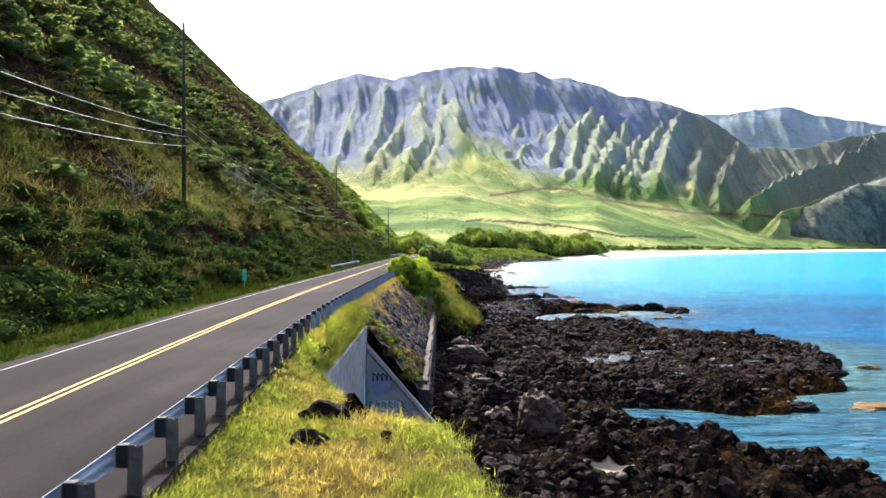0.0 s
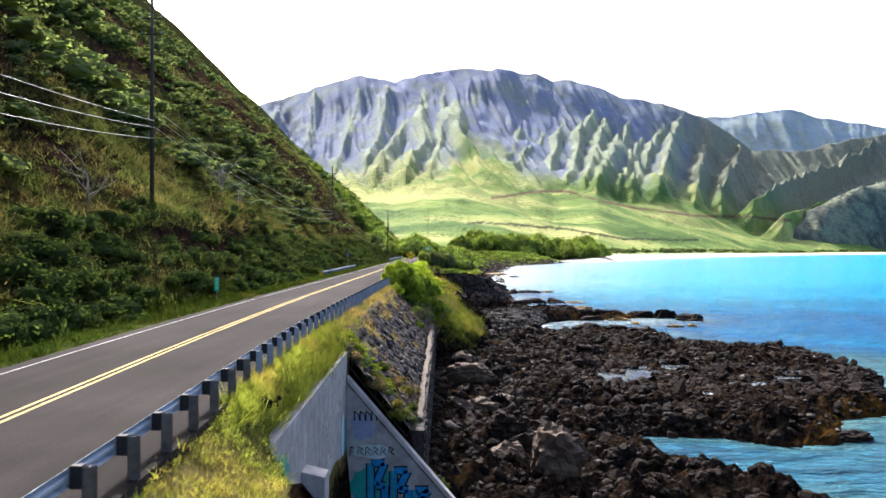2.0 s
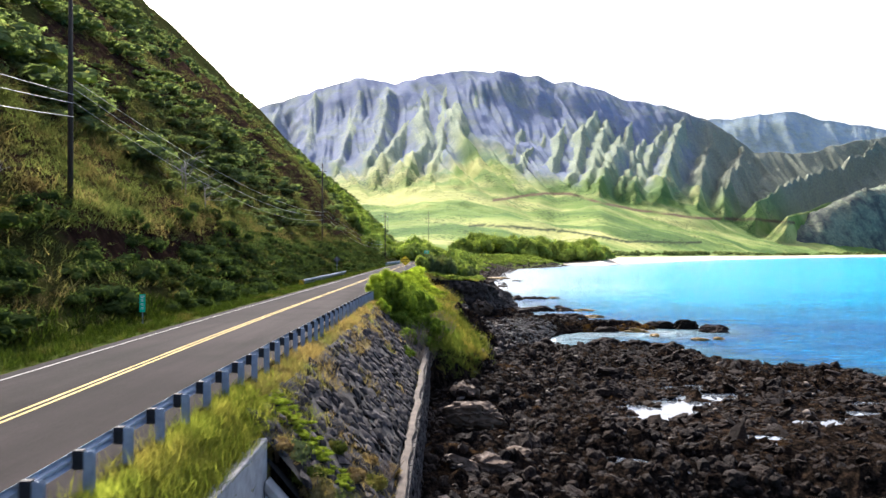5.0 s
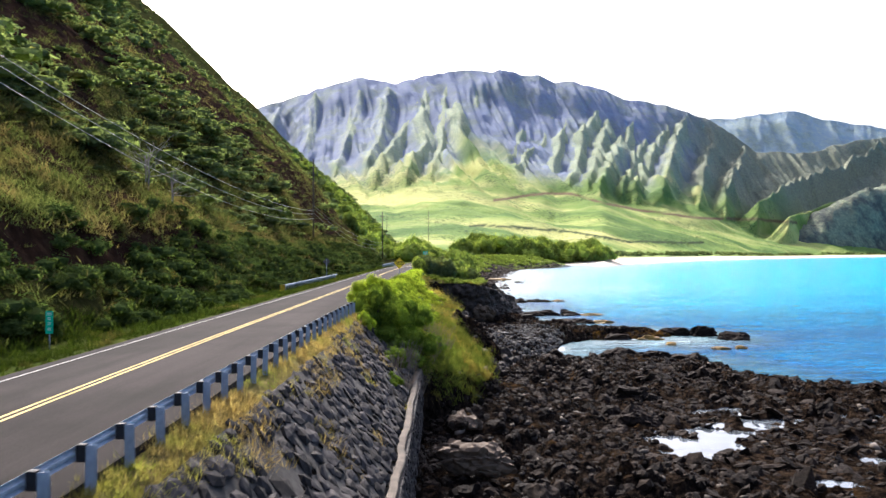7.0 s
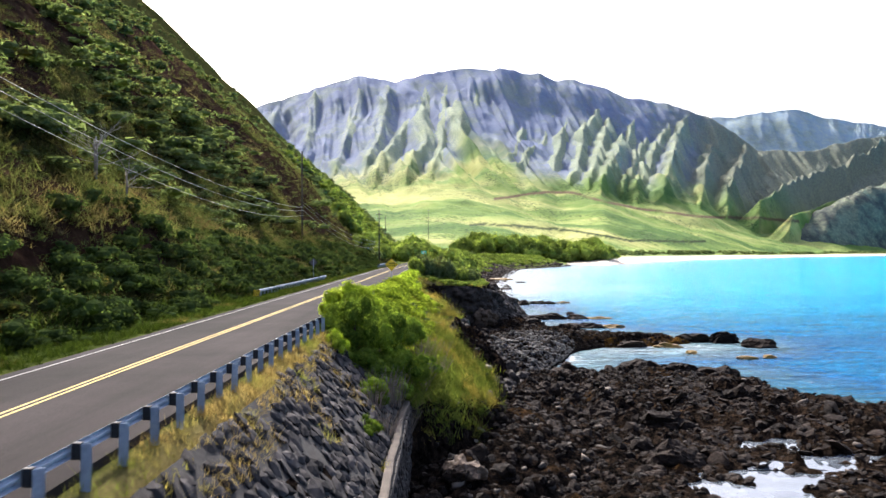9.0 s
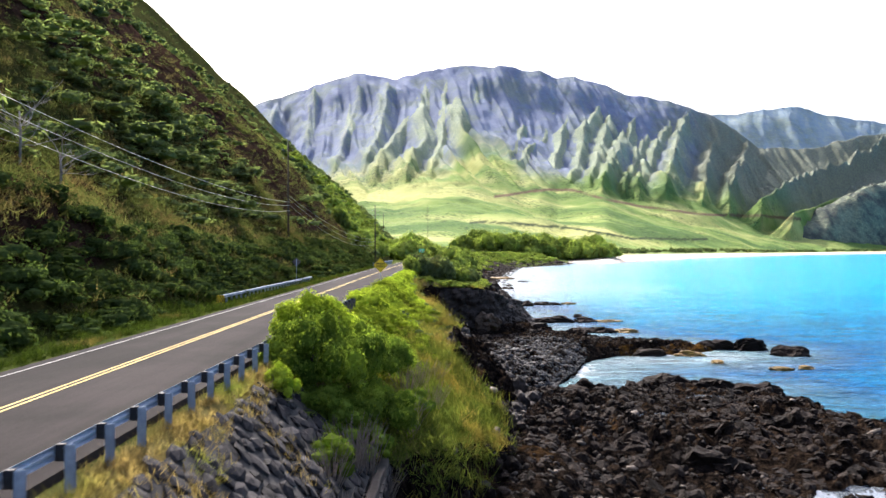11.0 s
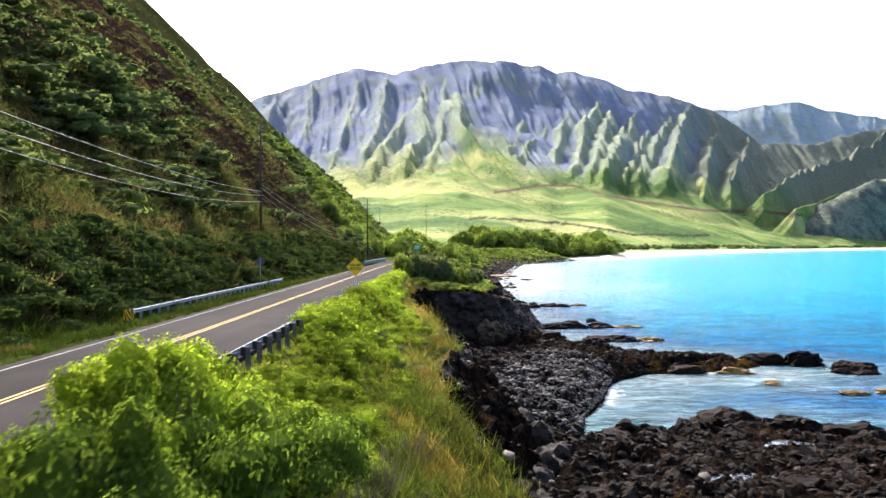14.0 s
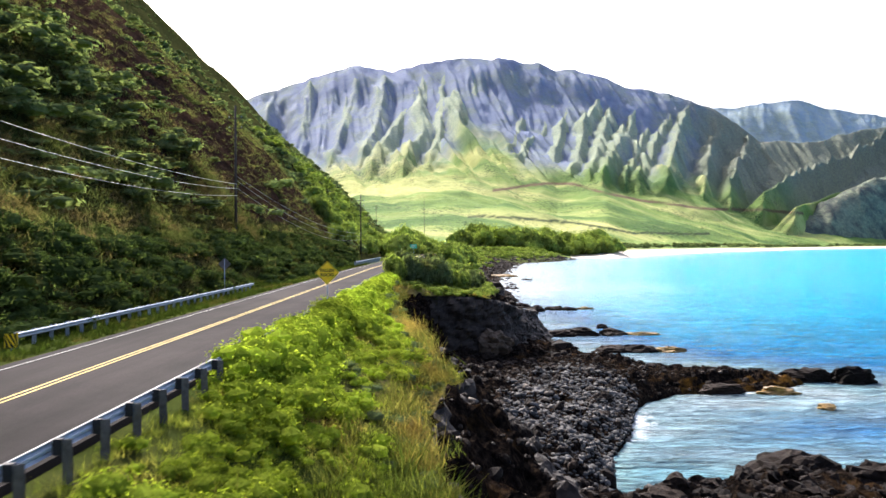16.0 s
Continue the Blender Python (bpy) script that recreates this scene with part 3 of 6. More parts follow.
stony_hill = step(rock, 0.4, 0.7) * (GX < toe(GY) - 3) * (GY < 340) * (GX > -75)
gz = gz + stony_hill * (1.4 * (lumps(GY, gz, 3.6, 43) - 0.5) + 0.3 * (rng.uniform(size=gz.shape) - 0.5))
stony = np.maximum(stony, stony_hill)
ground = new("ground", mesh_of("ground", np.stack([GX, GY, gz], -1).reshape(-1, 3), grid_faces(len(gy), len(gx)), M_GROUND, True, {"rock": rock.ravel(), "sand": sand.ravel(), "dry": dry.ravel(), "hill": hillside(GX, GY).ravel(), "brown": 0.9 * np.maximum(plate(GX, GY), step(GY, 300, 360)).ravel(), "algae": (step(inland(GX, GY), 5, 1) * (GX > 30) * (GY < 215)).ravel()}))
ground.data.polygons.foreach_set("use_smooth", (stony[:-1, :-1] < 0.5).ravel())
tagged(ground, "lava shore, grassy bank and steep hillside", "ground", kind="structure")

wx = spaced((-20, 80, 1.3), (80, 200, 3), (200, 1000, 16), (1000, 4500, 250))
wy = spaced((-100, 20, 6), (20, 240, 1.3), (240, 600, 4), (600, 1500, 16), (1500, 5000, 100))
WX, WY = np.meshgrid(wx, wy)
wd = -inland(WX, WY)
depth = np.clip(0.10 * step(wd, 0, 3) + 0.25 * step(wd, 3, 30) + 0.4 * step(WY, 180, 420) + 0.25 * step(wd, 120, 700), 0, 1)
# mask of the painted glare: far water whitens towards small x / y
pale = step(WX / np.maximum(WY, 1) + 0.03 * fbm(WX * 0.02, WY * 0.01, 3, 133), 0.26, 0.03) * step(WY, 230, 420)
# a weaker white in the coves, for glare and foam together
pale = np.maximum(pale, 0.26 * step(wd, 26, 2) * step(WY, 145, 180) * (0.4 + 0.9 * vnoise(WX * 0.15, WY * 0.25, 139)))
# foam along the shore; the cove's round patch adds sun glitter as white
foam_glitter = 0.9 * np.maximum(step(wd, 6, 0.5), 0.5 * step(np.hypot((WX - 21) / 16, (WY - 166) / 20), 1.1, 0.3)) * (0.55 + 0.5 * vnoise(WX * 0.08, WY * 0.08, 131)) * (wd > -3) * step(WY, 320, 200) * (0.6 + 0.4 * step(WY, 110, 150))
sea = new("sea", mesh_of("sea", np.stack([WX, WY, (0.16 * fbm(WX * 0.22, WY * 0.4, 3, 135) + 0.10 * fbm(WX * 0.6, WY * 0.9, 2, 137)) * step(WY, 420, 240)], -1).reshape(-1, 3), grid_faces(len(wy), len(wx)), M_WATER, True, {"depth": depth.ravel(), "foam_glitter": foam_glitter.ravel(), "pale": pale.ravel()}))
tagged(sea, "clear turquoise sea with small ripples", "water", kind="structure")


# ---- valley and mountains, as sheets over bearing u = x / y and depth y ----
RIDGE_U = [-0.75, -0.40, -0.24, -0.194, -0.135, -0.106, -0.062, -0.03, 0.034, 0.085, 0.119, 0.141, 0.166, 0.203, 0.24, 0.30, 0.336, 0.373, 0.40, 0.45, 0.483, 0.527, 0.577, 0.75]
RIDGE_H = [0.05, 0.12, 0.188, 0.203, 0.218, 0.227, 0.219, 0.227, 0.237, 0.231, 0.227, 0.216, 0.220, 0.209, 0.194, 0.186, 0.170, 0.148, 0.131, 0.126, 0.133, 0.144, 0.148, 0.16]


# spurs: bearing and elevation of the top, of a bend and of the foot, then the share of the depth at top and foot
SPURS = [(-0.21, 0.195, -0.225, 0.15, -0.25, 0.10, 0.95, 0.66), (-0.165, 0.203, -0.182, 0.155, -0.205, 0.105, 0.95, 0.66), (-0.106, 0.21, -0.125, 0.16, -0.148, 0.105, 0.95, 0.64), (-0.072, 0.205, -0.085, 0.16, -0.105, 0.108, 0.94, 0.64), (-0.036, 0.196, -0.060, 0.15, -0.088, 0.112, 0.93, 0.62)]
SPURS += [(-0.026, 0.187, -0.030, 0.15, -0.050, 0.108, 0.88, 0.60), (0.010, 0.192, 0.022, 0.150, 0.062, 0.098, 0.86, 0.60), (-0.003, 0.185, -0.004, 0.150, -0.018, 0.108, 0.86, 0.60), (0.036, 0.222, 0.040, 0.19, 0.052, 0.13, 0.98, 0.80), (0.090, 0.190, 0.078, 0.162, 0.066, 0.135, 0.95, 0.74), (0.112, 0.184, 0.100, 0.155, 0.085, 0.122, 0.93, 0.70)]
SPURS += [(0.133, 0.17, 0.117, 0.146, 0.095, 0.118, 0.90, 0.66), (0.168, 0.192, 0.152, 0.155, 0.135, 0.105, 0.96, 0.64), (0.198, 0.184, 0.178, 0.150, 0.158, 0.104, 0.95, 0.63), (0.218, 0.176, 0.200, 0.145, 0.182, 0.100, 0.94, 0.62), (0.240, 0.167, 0.220, 0.135, 0.202, 0.094, 0.93, 0.60), (0.262, 0.155, 0.245, 0.125, 0.228, 0.096, 0.91, 0.62)]
SPURS += [(0.285, 0.164, 0.264, 0.130, 0.240, 0.092, 0.94, 0.60), (0.308, 0.170, 0.294, 0.135, 0.278, 0.092, 0.95, 0.60), (0.345, 0.152, 0.338, 0.120, 0.325, 0.080, 0.95, 0.58), (0.385, 0.132, 0.375, 0.105, 0.355, 0.072, 0.94, 0.56), (0.56, 0.138, 0.48, 0.105, 0.40, 0.070, 0.95, 0.52), (0.62, 0.11, 0.54, 0.085, 0.44, 0.055, 0.80, 0.40)]


def valley_sheet():
    u = np.linspace(-0.33, 0.60, 540)
    ridge = np.interp(u, RIDGE_U, RIDGE_H)
    ridge = ridge + 0.004 * fbm(u * 40, 0 * u, 3, 141)
    dr = np.interp(u, [-0.6, 0.0, 0.3, 0.45, 0.75], [3300, 3300, 3350, 3500, 3600])
    ds = np.interp(u, [-0.7, 0.0, 0.09, 0.15, 0.20, 0.31, 0.45, 0.58, 0.75], [700, 740, 860, 1010, 950, 1420, 2074, 2600, 2700])
    ds = np.minimum(ds, dr - 900)
    s = np.concatenate([np.linspace(0, 0.40, 64), np.linspace(0.40, 1.0, 190)[1:], np.linspace(1.0, 1.25, 8)[1:]])
    U, S = np.meshgrid(u, s)
    DR, DS, RG = np.interp(U, u, dr), np.interp(U, u, ds), np.interp(U, u, ridge)
    D = DS + S * (DR - DS)
    top = 16.6 + DR * RG
    # profile: beach, field, talus, headwall
    rise = np.interp(S, [0, 0.02, 0.06, 0.2, 0.42, 0.58, 0.70, 0.80, 0.90, 1.0, 1.25], [0.0, 0.005, 0.013, 0.030, 0.13, 0.265, 0.40, 0.545, 0.74, 1.0, 0.55])
    X = U * D
    warp = 90 * fbm(X * 0.003, D * 0.0025, 3, 151)
    z = top * rise + 26 * fbm(X * 0.004, D * 0.004, 4, 181) * step(S, 0.1, 0.5) * step(S, 1.02, 0.9) + 6 * fbm(X * 0.02, D * 0.02, 3, 191) * step(S, 0.04, 0.2)
    crest = np.zeros(z.shape)
    for k, (u0, e0, u1, e1, u2, e2, s0, s2) in enumerate(SPURS):
        f = (s0 - S) / (s0 - s2)
        axis = np.interp(f, [0, 0.5, 1], [u0, u1, u2]) + 0.009 * fbm(S * 11, 0 * S + 3.1 * k, 4, 155 + k)
        elev = np.interp(f, [0, 0.5, 1, 1.15], [e0, e1 - 0.002, e2 - 0.004, e2 - 0.03]) + np.where(f < 0, np.clip(-f * (s0 - s2) / (1.001 - s0), 0, 1) * (RG - e0 - 0.004) * (0.0 if k == 6 else 1.0), 0) + 0.008 * fbm(S * 17, 0 * S + 7.7 * k, 4, 255 + k) - 0.006 * (k * 7 % 5) / 4
        tent = 16.6 + elev * D - (0.95 + 0.4 * fbm(X * 0.009, D * 0.007, 4, 355 + k)) * np.abs(U - axis) * D * np.where(U > axis, 1.25, 0.95)
        tent = np.where((f > (-0.25 if k == 6 else -1.0)) & (f < 1.12), tent, -50)
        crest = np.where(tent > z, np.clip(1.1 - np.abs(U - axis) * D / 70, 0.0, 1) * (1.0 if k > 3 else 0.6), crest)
        z = np.maximum(z, tent)
    small = ridged((X + 0.7 * warp + 0.22 * D) * 0.015, D * 0.0011, 3, 173)
    tiny = ridged((X + 0.5 * warp + 0.2 * D) * 0.042, D * 0.003, 2, 175)
    walls = step(S, 0.50, 0.66) * step(S, 1.02, 0.94)
    z = z + (72 * (small - 0.6) + 24 * (tiny - 0.6)) * walls
    z = np.where(S <= 1, np.minimum(z, 16.6 + D * RG), z)
    # mask for the growth and the painted sunlight along the crests
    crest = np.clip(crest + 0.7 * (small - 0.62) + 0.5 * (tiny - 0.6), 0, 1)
    z = np.where(S < 0.03, np.minimum(z, 6), z)
    steep = step(S + 0.07 * fbm(X * 0.003, D * 0.003, 4, 201) + 0.06 * step(U, 0.25, 0.5) - 0.10 * step(np.abs(U - 0.05), 0.05, 0.02), 0.54, 0.72)
    z = np.maximum(z, 0.3)
    elev = (z - 16.6) / D
    track = np.interp(U, [0.06, 0.11, 0.16, 0.20, 0.255, 0.32, 0.40, 0.447, 0.5], [0.066, 0.074, 0.073, 0.063, 0.052, 0.043, 0.041, 0.037, 0.03]) + 0.002 * fbm(U * 30, 0 * U, 3, 211)
    hedge = np.interp(U, [0.05, 0.085, 0.16, 0.235, 0.33], [0.034, 0.032, 0.026, 0.013, 0.012]) + 0.001 * fbm(U * 40, 0 * U, 3, 213)
    dirt = step(np.abs(elev - track), 0.0024, 0.0009) * (U > 0.06) * (U < 0.45) * (0.4 + 0.6 * step(vnoise(U * 60, elev * 300, 221), 0.15, 0.4))
    dirt = dirt * (S < 0.6)
    hedges = step(np.abs(elev - hedge), 0.0018, 0.0008) * (U > 0.03) * (U < 0.33)
    sandy = step(S, 0.065, 0.045) * (U > 0.15)
    scrub = step(U + 0.03 * fbm(X * 0.004, D * 0.004, 3, 215), 0.27, 0.36) * step(S, 0.42, 0.58)
    return crest, scrub, hedges, X, D, z, steep, sandy, dirt, len(s), len(u)


crest, scrub, hedges, VX, VY, VZ, steep, sandy, dirt, nr, nc = valley_sheet()
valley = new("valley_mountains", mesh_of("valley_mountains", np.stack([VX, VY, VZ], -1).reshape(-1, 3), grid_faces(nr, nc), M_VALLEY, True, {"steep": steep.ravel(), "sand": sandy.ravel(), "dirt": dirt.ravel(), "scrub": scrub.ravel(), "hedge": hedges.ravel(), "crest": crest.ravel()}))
tagged(valley, "green valley rising to steep fluted mountains", "mountain", kind="structure")

fu = np.linspace(0.28, 0.80, 300)
fh = np.interp(fu, [0.28, 0.34, 0.38, 0.41, 0.45, 0.483, 0.527, 0.577, 0.8], [0.14, 0.170, 0.174, 0.179, 0.183, 0.172, 0.163, 0.158, 0.12]) + 0.003 * fbm(fu * 60, 0 * fu, 3, 231)
fs = np.linspace(0, 1, 60)
FU, FS = np.meshgrid(fu, fs)
FD = 3700 + 600 * FS
FX = FU * FD
FZ = (16.6 + 4300 * np.interp(FU, fu, fh)) * FS**0.8 + 130 * (ridged(FX * 0.004, FD * 0.0008, 3, 241) - 0.6) * step(FS, 0.0, 0.4) * step(FS, 1.0, 0.8)
ones = np.ones(FX.size)
far_range = new("far_mountains", mesh_of("far_mountains", np.stack([FX, FD, FZ], -1).reshape(-1, 3), grid_faces(60, 300), M_HAZY_RANGE, True, {"crest": 0.45 * ones, "steep": ones, "sand": 0 * ones, "dirt": 0 * ones}))
tagged(far_range, "distant mountain range with haze blue in its colour", "mountain", kind="structure")


# ---- road ----
def ribbon(name, offsets, z, mat, y0=-70.0, y1=640.0, every=2.0):
    ys = np.arange(y0, y1 + 0.01, every)
    cx = road_x(ys)
    way = np.gradient(cx, ys)
    nx, ny = 1 / np.hypot(1, way), -way / np.hypot(1, way)
    V = np.stack([np.stack([cx + o * nx, ys + o * ny, np.full(ys.shape, z) + h], -1) for o, h in [(q(ys) if callable(q) else q, h) for q, h in offsets]], 1).reshape(-1, 3)
    return new(name, mesh_of(name, V, grid_faces(len(ys), len(offsets)), mat, False))


road = ribbon("road", [(-4.35, -0.25), (-4.3, 0.01), (-1.8, 0.05), (0, 0.07), (1.8, 0.05), (4.85, 0.0), (4.9, -0.25)], ROAD_Z, M_ASPHALT)
tagged(road, "two-lane asphalt coast road with worn wheel tracks", "road", kind="structure")

for name, a, b, mat, what in (("edge_line", -3.66, -3.58, M_WHITE, "white edge line"), ("edge_line", 3.48, 3.57, M_WHITE, "white edge line"), ("centre_line", -0.2, -0.08, M_YELLOW, "yellow centre line"), ("centre_line", 0.08, 0.2, M_YELLOW, "yellow centre line")):
    h = 0.0 if abs(a) > 1 else 0.068
    if abs(a) > 1:
        h = 0.05 * (4.95 - abs(a)) / 3.15 + 0.004
    widen = (lambda y: np.interp(y, [50, 85, 110], [0.0, 0.25, 0.5])) if a > 1 else (lambda y: 0 * y)
    line = ribbon(name, [(lambda y: a + widen(y), h + 0.006), (lambda y: b + widen(y), h + 0.006)], ROAD_Z, mat)
    tagged(line, what + " painted on the road", "road marking", kind="structure")
bar = ribbon("stop_line", [(0.3, 0.075), (3.6, 0.075 - 0.045)], ROAD_Z, M_WHITE, 281.0, 282.6, 0.8)
tagged(bar, "white bar painted across the lane", "road marking", kind="structure")

# ---- dark foothill beside the far beach ----
hu = np.linspace(0.40, 0.75, 160)
hh = np.interp(hu, [0.40, 0.44, 0.483, 0.527, 0.577, 0.75], [0.0, 0.026, 0.052, 0.074, 0.092, 0.13]) + 0.002 * fbm(hu * 60, 0 * hu, 3, 251)
HU, HS = np.meshgrid(hu, np.linspace(0, 1.6, 60))
HD = np.interp(HU, [0.4, 0.577, 0.75], [2420, 2760, 2900]) + 260 * HS
HX = HU * HD
HZ = (16.6 + 2950 * np.interp(HU, hu, hh)) * np.sin(np.minimum(HS, 1) * math.pi / 2) - 60 * np.maximum(HS - 1, 0) + 55 * (ridged(HX * 0.008, HD * 0.004, 4, 261) - 0.6) * step(HS, 0, 0.4) * step(HS, 1.0, 0.8)
ones = np.ones(HX.size)
foothill = new("foothill", mesh_of("foothill", np.stack([HX, HD, np.maximum(HZ, 0)], -1).reshape(-1, 3), grid_faces(60, 160), M_FOOT, True, {"crest": 0.45 * ones, "steep": ones, "sand": 0 * ones, "dirt": 0 * ones}))
tagged(foothill, "dark scrub-covered foothill behind the far beach", "hill", kind="structure")


# ---- scatter tools ----
def ico(subdiv):
    bm = bmesh.new()
    bmesh.ops.create_icosphere(bm, subdivisions=subdiv, radius=1.0)
    V = np.array([v.co[:] for v in bm.verts])
    F = np.array([[v.index for v in f.verts] for f in bm.faces])
    bm.free()
    return V, F


def rock_shape(subdiv, seed, jag=0.35, flat=0.7):
    """A jagged boulder."""
    r = np.random.default_rng(seed)
    V, F = ico(subdiv)
    N = V.copy()
    scale = 1 + jag * fbm(V[:, 0] * 1.3 + seed * 7.1, V[:, 1] * 1.3 + V[:, 2] * 1.7, 3, seed) * 1.6
    V = V * scale[:, None]
    for _ in range(5):
        n = r.normal(size=3)
        n /= np.linalg.norm(n)
        over = V @ n - r.uniform(0.6, 0.9)
        V = V - np.maximum(over, 0)[:, None] * n * 0.7
    if subdiv > 1:
        rough = ridged(N[:, 0] * 2.6 + seed, N[:, 1] * 2.6 + N[:, 2] * 3.1, 3, seed) - 0.6
        V = V * (1 + jag * 0.8 * rough)[:, None] + r.normal(size=V.shape) * 0.035 * jag / 0.35
    V[:, 2] *= flat
    return V, F


def leaf_cloud(n, seed, lobes=6, size=0.12, squash=0.75, spread=0.6, core=0.72, knob=1.0):
    """Leaf blades round a handful of lobes within a unit crown that stands on z = 0."""
    r = np.random.default_rng(seed)
    c = r.normal(size=(lobes, 3))
    c *= (spread * r.uniform(0.5, 1.0, lobes) / np.linalg.norm(c, axis=1))[:, None]
    c[:, 2] = np.abs(c[:, 2]) * 0.9
    rad = r.uniform(0.28, 0.5, lobes) * knob
    k = r.integers(0, lobes, n)
    way = r.normal(size=(n, 3))
    way /= np.linalg.norm(way, axis=1)[:, None]
    P = c[k] + way * (rad[k] * r.uniform(0.55, 1.0, n) ** 0.5)[:, None]
    P[:, 2] = np.maximum((P[:, 2] + 0.3) * squash, 0.01)
    nor = way * 1.5 + r.normal(size=(n, 3)) * 0.55 + (0, 0, 0.6)
    a = np.cross(nor, r.normal(size=(n, 3)))
    a /= np.linalg.norm(a, axis=1)[:, None]
    b = np.cross(nor, a)
    b /= np.linalg.norm(b, axis=1)[:, None]
    L, W = (size * r.uniform(0.7, 1.5, n))[:, None], (size * 0.55 * r.uniform(0.7, 1.2, n))[:, None]
    V = np.stack([P - a * L, P + a * L * 0.6 + b * W, P + a * L * 0.6 - b * W], 1).reshape(-1, 3)
    F = np.arange(3 * n).reshape(n, 3)
    if core:
        cv, cf = ico(1)
        for j in range(lobes):
            w = c[j] + cv * rad[j] * core * (1 + 0.12 * r.normal(size=(len(cv), 1)))
            w[:, 2] = np.maximum((w[:, 2] + 0.3) * squash, -0.05)
            F = np.concatenate([F, cf + len(V)])
            V = np.concatenate([V, w])
    return V, F


def tuft(blades, seed, spread=0.35, lean=0.5, width=0.03):
    """A tuft of grass, one high."""
    r = np.random.default_rng(seed)
    base = np.c_[r.normal(size=(blades, 2)) * spread * 0.5, np.zeros(blades)]
    out = r.normal(size=(blades, 2)) * lean
    h = r.uniform(0.5, 1.0, blades)
    tip = base + np.c_[out * h[:, None], h]
    side = np.c_[-out[:, 1], out[:, 0], np.zeros(blades)]
    side /= np.linalg.norm(side, axis=1)[:, None] + 1e-6
    V = np.stack([base - side * width, base + side * width, tip], 1).reshape(-1, 3)
    F = np.arange(3 * blades).reshape(blades, 3)
    return V, F


def scatter(places, scales, shapes, seed=1, tilt=0.0):
    """The shapes set at places with scales (n or n x 3), turned at random; arrays of vertices and faces."""
    r = np.random.default_rng(seed)
    n = len(places)
    scales = np.broadcast_to(np.asarray(scales, float).reshape(n, -1), (n, 3))
    pick, ang = r.integers(0, len(shapes), n), r.uniform(0, 2 * np.pi, n)
    VV, FF, base = [], [], 0
    for k, (V, F) in enumerate(shapes):
        i = np.nonzero(pick == k)[0]
        if not len(i):
            continue
        c, s = np.cos(ang[i])[:, None], np.sin(ang[i])[:, None]
        W = V[None] * scales[i][:, None]
        W = np.stack([W[..., 0] * c - W[..., 1] * s, W[..., 0] * s + W[..., 1] * c, W[..., 2]], -1)
        if tilt:
            t = r.normal(size=(len(i), 2)) * tilt
            W = np.stack([W[..., 0] + W[..., 2] * t[:, :1], W[..., 1] + W[..., 2] * t[:, 1:], W[..., 2] - W[..., 0] * t[:, :1] - W[..., 1] * t[:, 1:]], -1)
        W = W + places[i][:, None]
        VV.append(W.reshape(-1, 3))
        FF.append((F[None] + base + (np.arange(len(i)) * len(V))[:, None, None]).reshape(-1, F.shape[1]))
        base += len(i) * len(V)
    return np.concatenate(VV), np.concatenate(FF)


def stuff(name, V, F, mat, label, category, smooth=False):
    if F.shape[1] == 4 and (F[:, 2] == F[:, 3]).any():
        F = np.concatenate([F[:, [0, 1, 2]], F[F[:, 2] != F[:, 3]][:, [0, 2, 3]]])
    return tagged(new(name, mesh_of(name, V, F, mat, smooth)), label, category, kind="stuff")


def strewn(n, x0, x1, y0, y1, keep, seed):
    """Random places on the ground where keep(x, y, z, rock) says so (a share from 0 to 1)."""
    r = np.random.default_rng(seed)
    x, y = r.uniform(x0, x1, n), r.uniform(y0, y1, n)
    z, rock, _, _ = terrain(x, y)
    ok = r.uniform(size=n) < keep(x, y, z, rock)
    return np.stack([x, y, z], 1)[ok]


# ---- hillside plants ----
SHRUBS = [leaf_cloud(420, 300 + k, 7, 0.056, 0.7, 0.78, 0.6) for k in range(6)]
HILL_SHRUBS = [leaf_cloud(130, 310 + k, 5, 0.11, 0.6, 0.8, 0.64) for k in range(6)]
SHRUBS_FAR = [leaf_cloud(34, 320 + k, 2, 0.24) for k in range(5)]
TUFTS = [tuft(16, 340 + k, 0.4, 0.5, 0.035) for k in range(6)]
HILL_TUFTS = [tuft(28, 660 + k, 0.9, 0.55, 0.03) for k in range(6)]
FINE_TUFTS = [tuft(24, 346 + k, 0.85, 0.6, 0.024) for k in range(6)]


def above(x, y):
    return toe(y) - x


def hedge_gap(y):
    return 1.4 * step(np.abs(y - 78), 12, 4) + 0.9 * step(np.abs(y - 166), 44, 34)


# belt of shrubs along the road's inner side
p = strewn(1700, -30, -18, 5, 330, lambda x, y, z, k: step(above(x, y), -0.9 + hedge_gap(y), 0.4 + hedge_gap(y)) * step(above(x, y), 9.5, 6) * (0.5 + 0.5 * vnoise(x * 0.12, y * 0.06, 5)), 401)
s = rng.uniform(1.3, 2.6, len(p))
V, F = scatter(p - (0, 0, 0.3), np.stack([s * 1.15, s * 1.15, s * rng.uniform(0.8, 1.25, len(p))], 1), SHRUBS, 402)
stuff("roadside_shrubs", V, F, M_LEAF, "dense green shrubs at the foot of the hillside", "shrubs")


def rock_face(x, y):
    """1 on the bare brown flank beyond the second pole."""
    up = above(x, y)
    edge = 14 * fbm(x * 0.03, y * 0.03, 3, 105)
    return step(np.abs(y - 285 + 0.9 * (up - 30) + edge), 85, 55) * step(up, 7, 12) * step(up + edge, 78, 56)


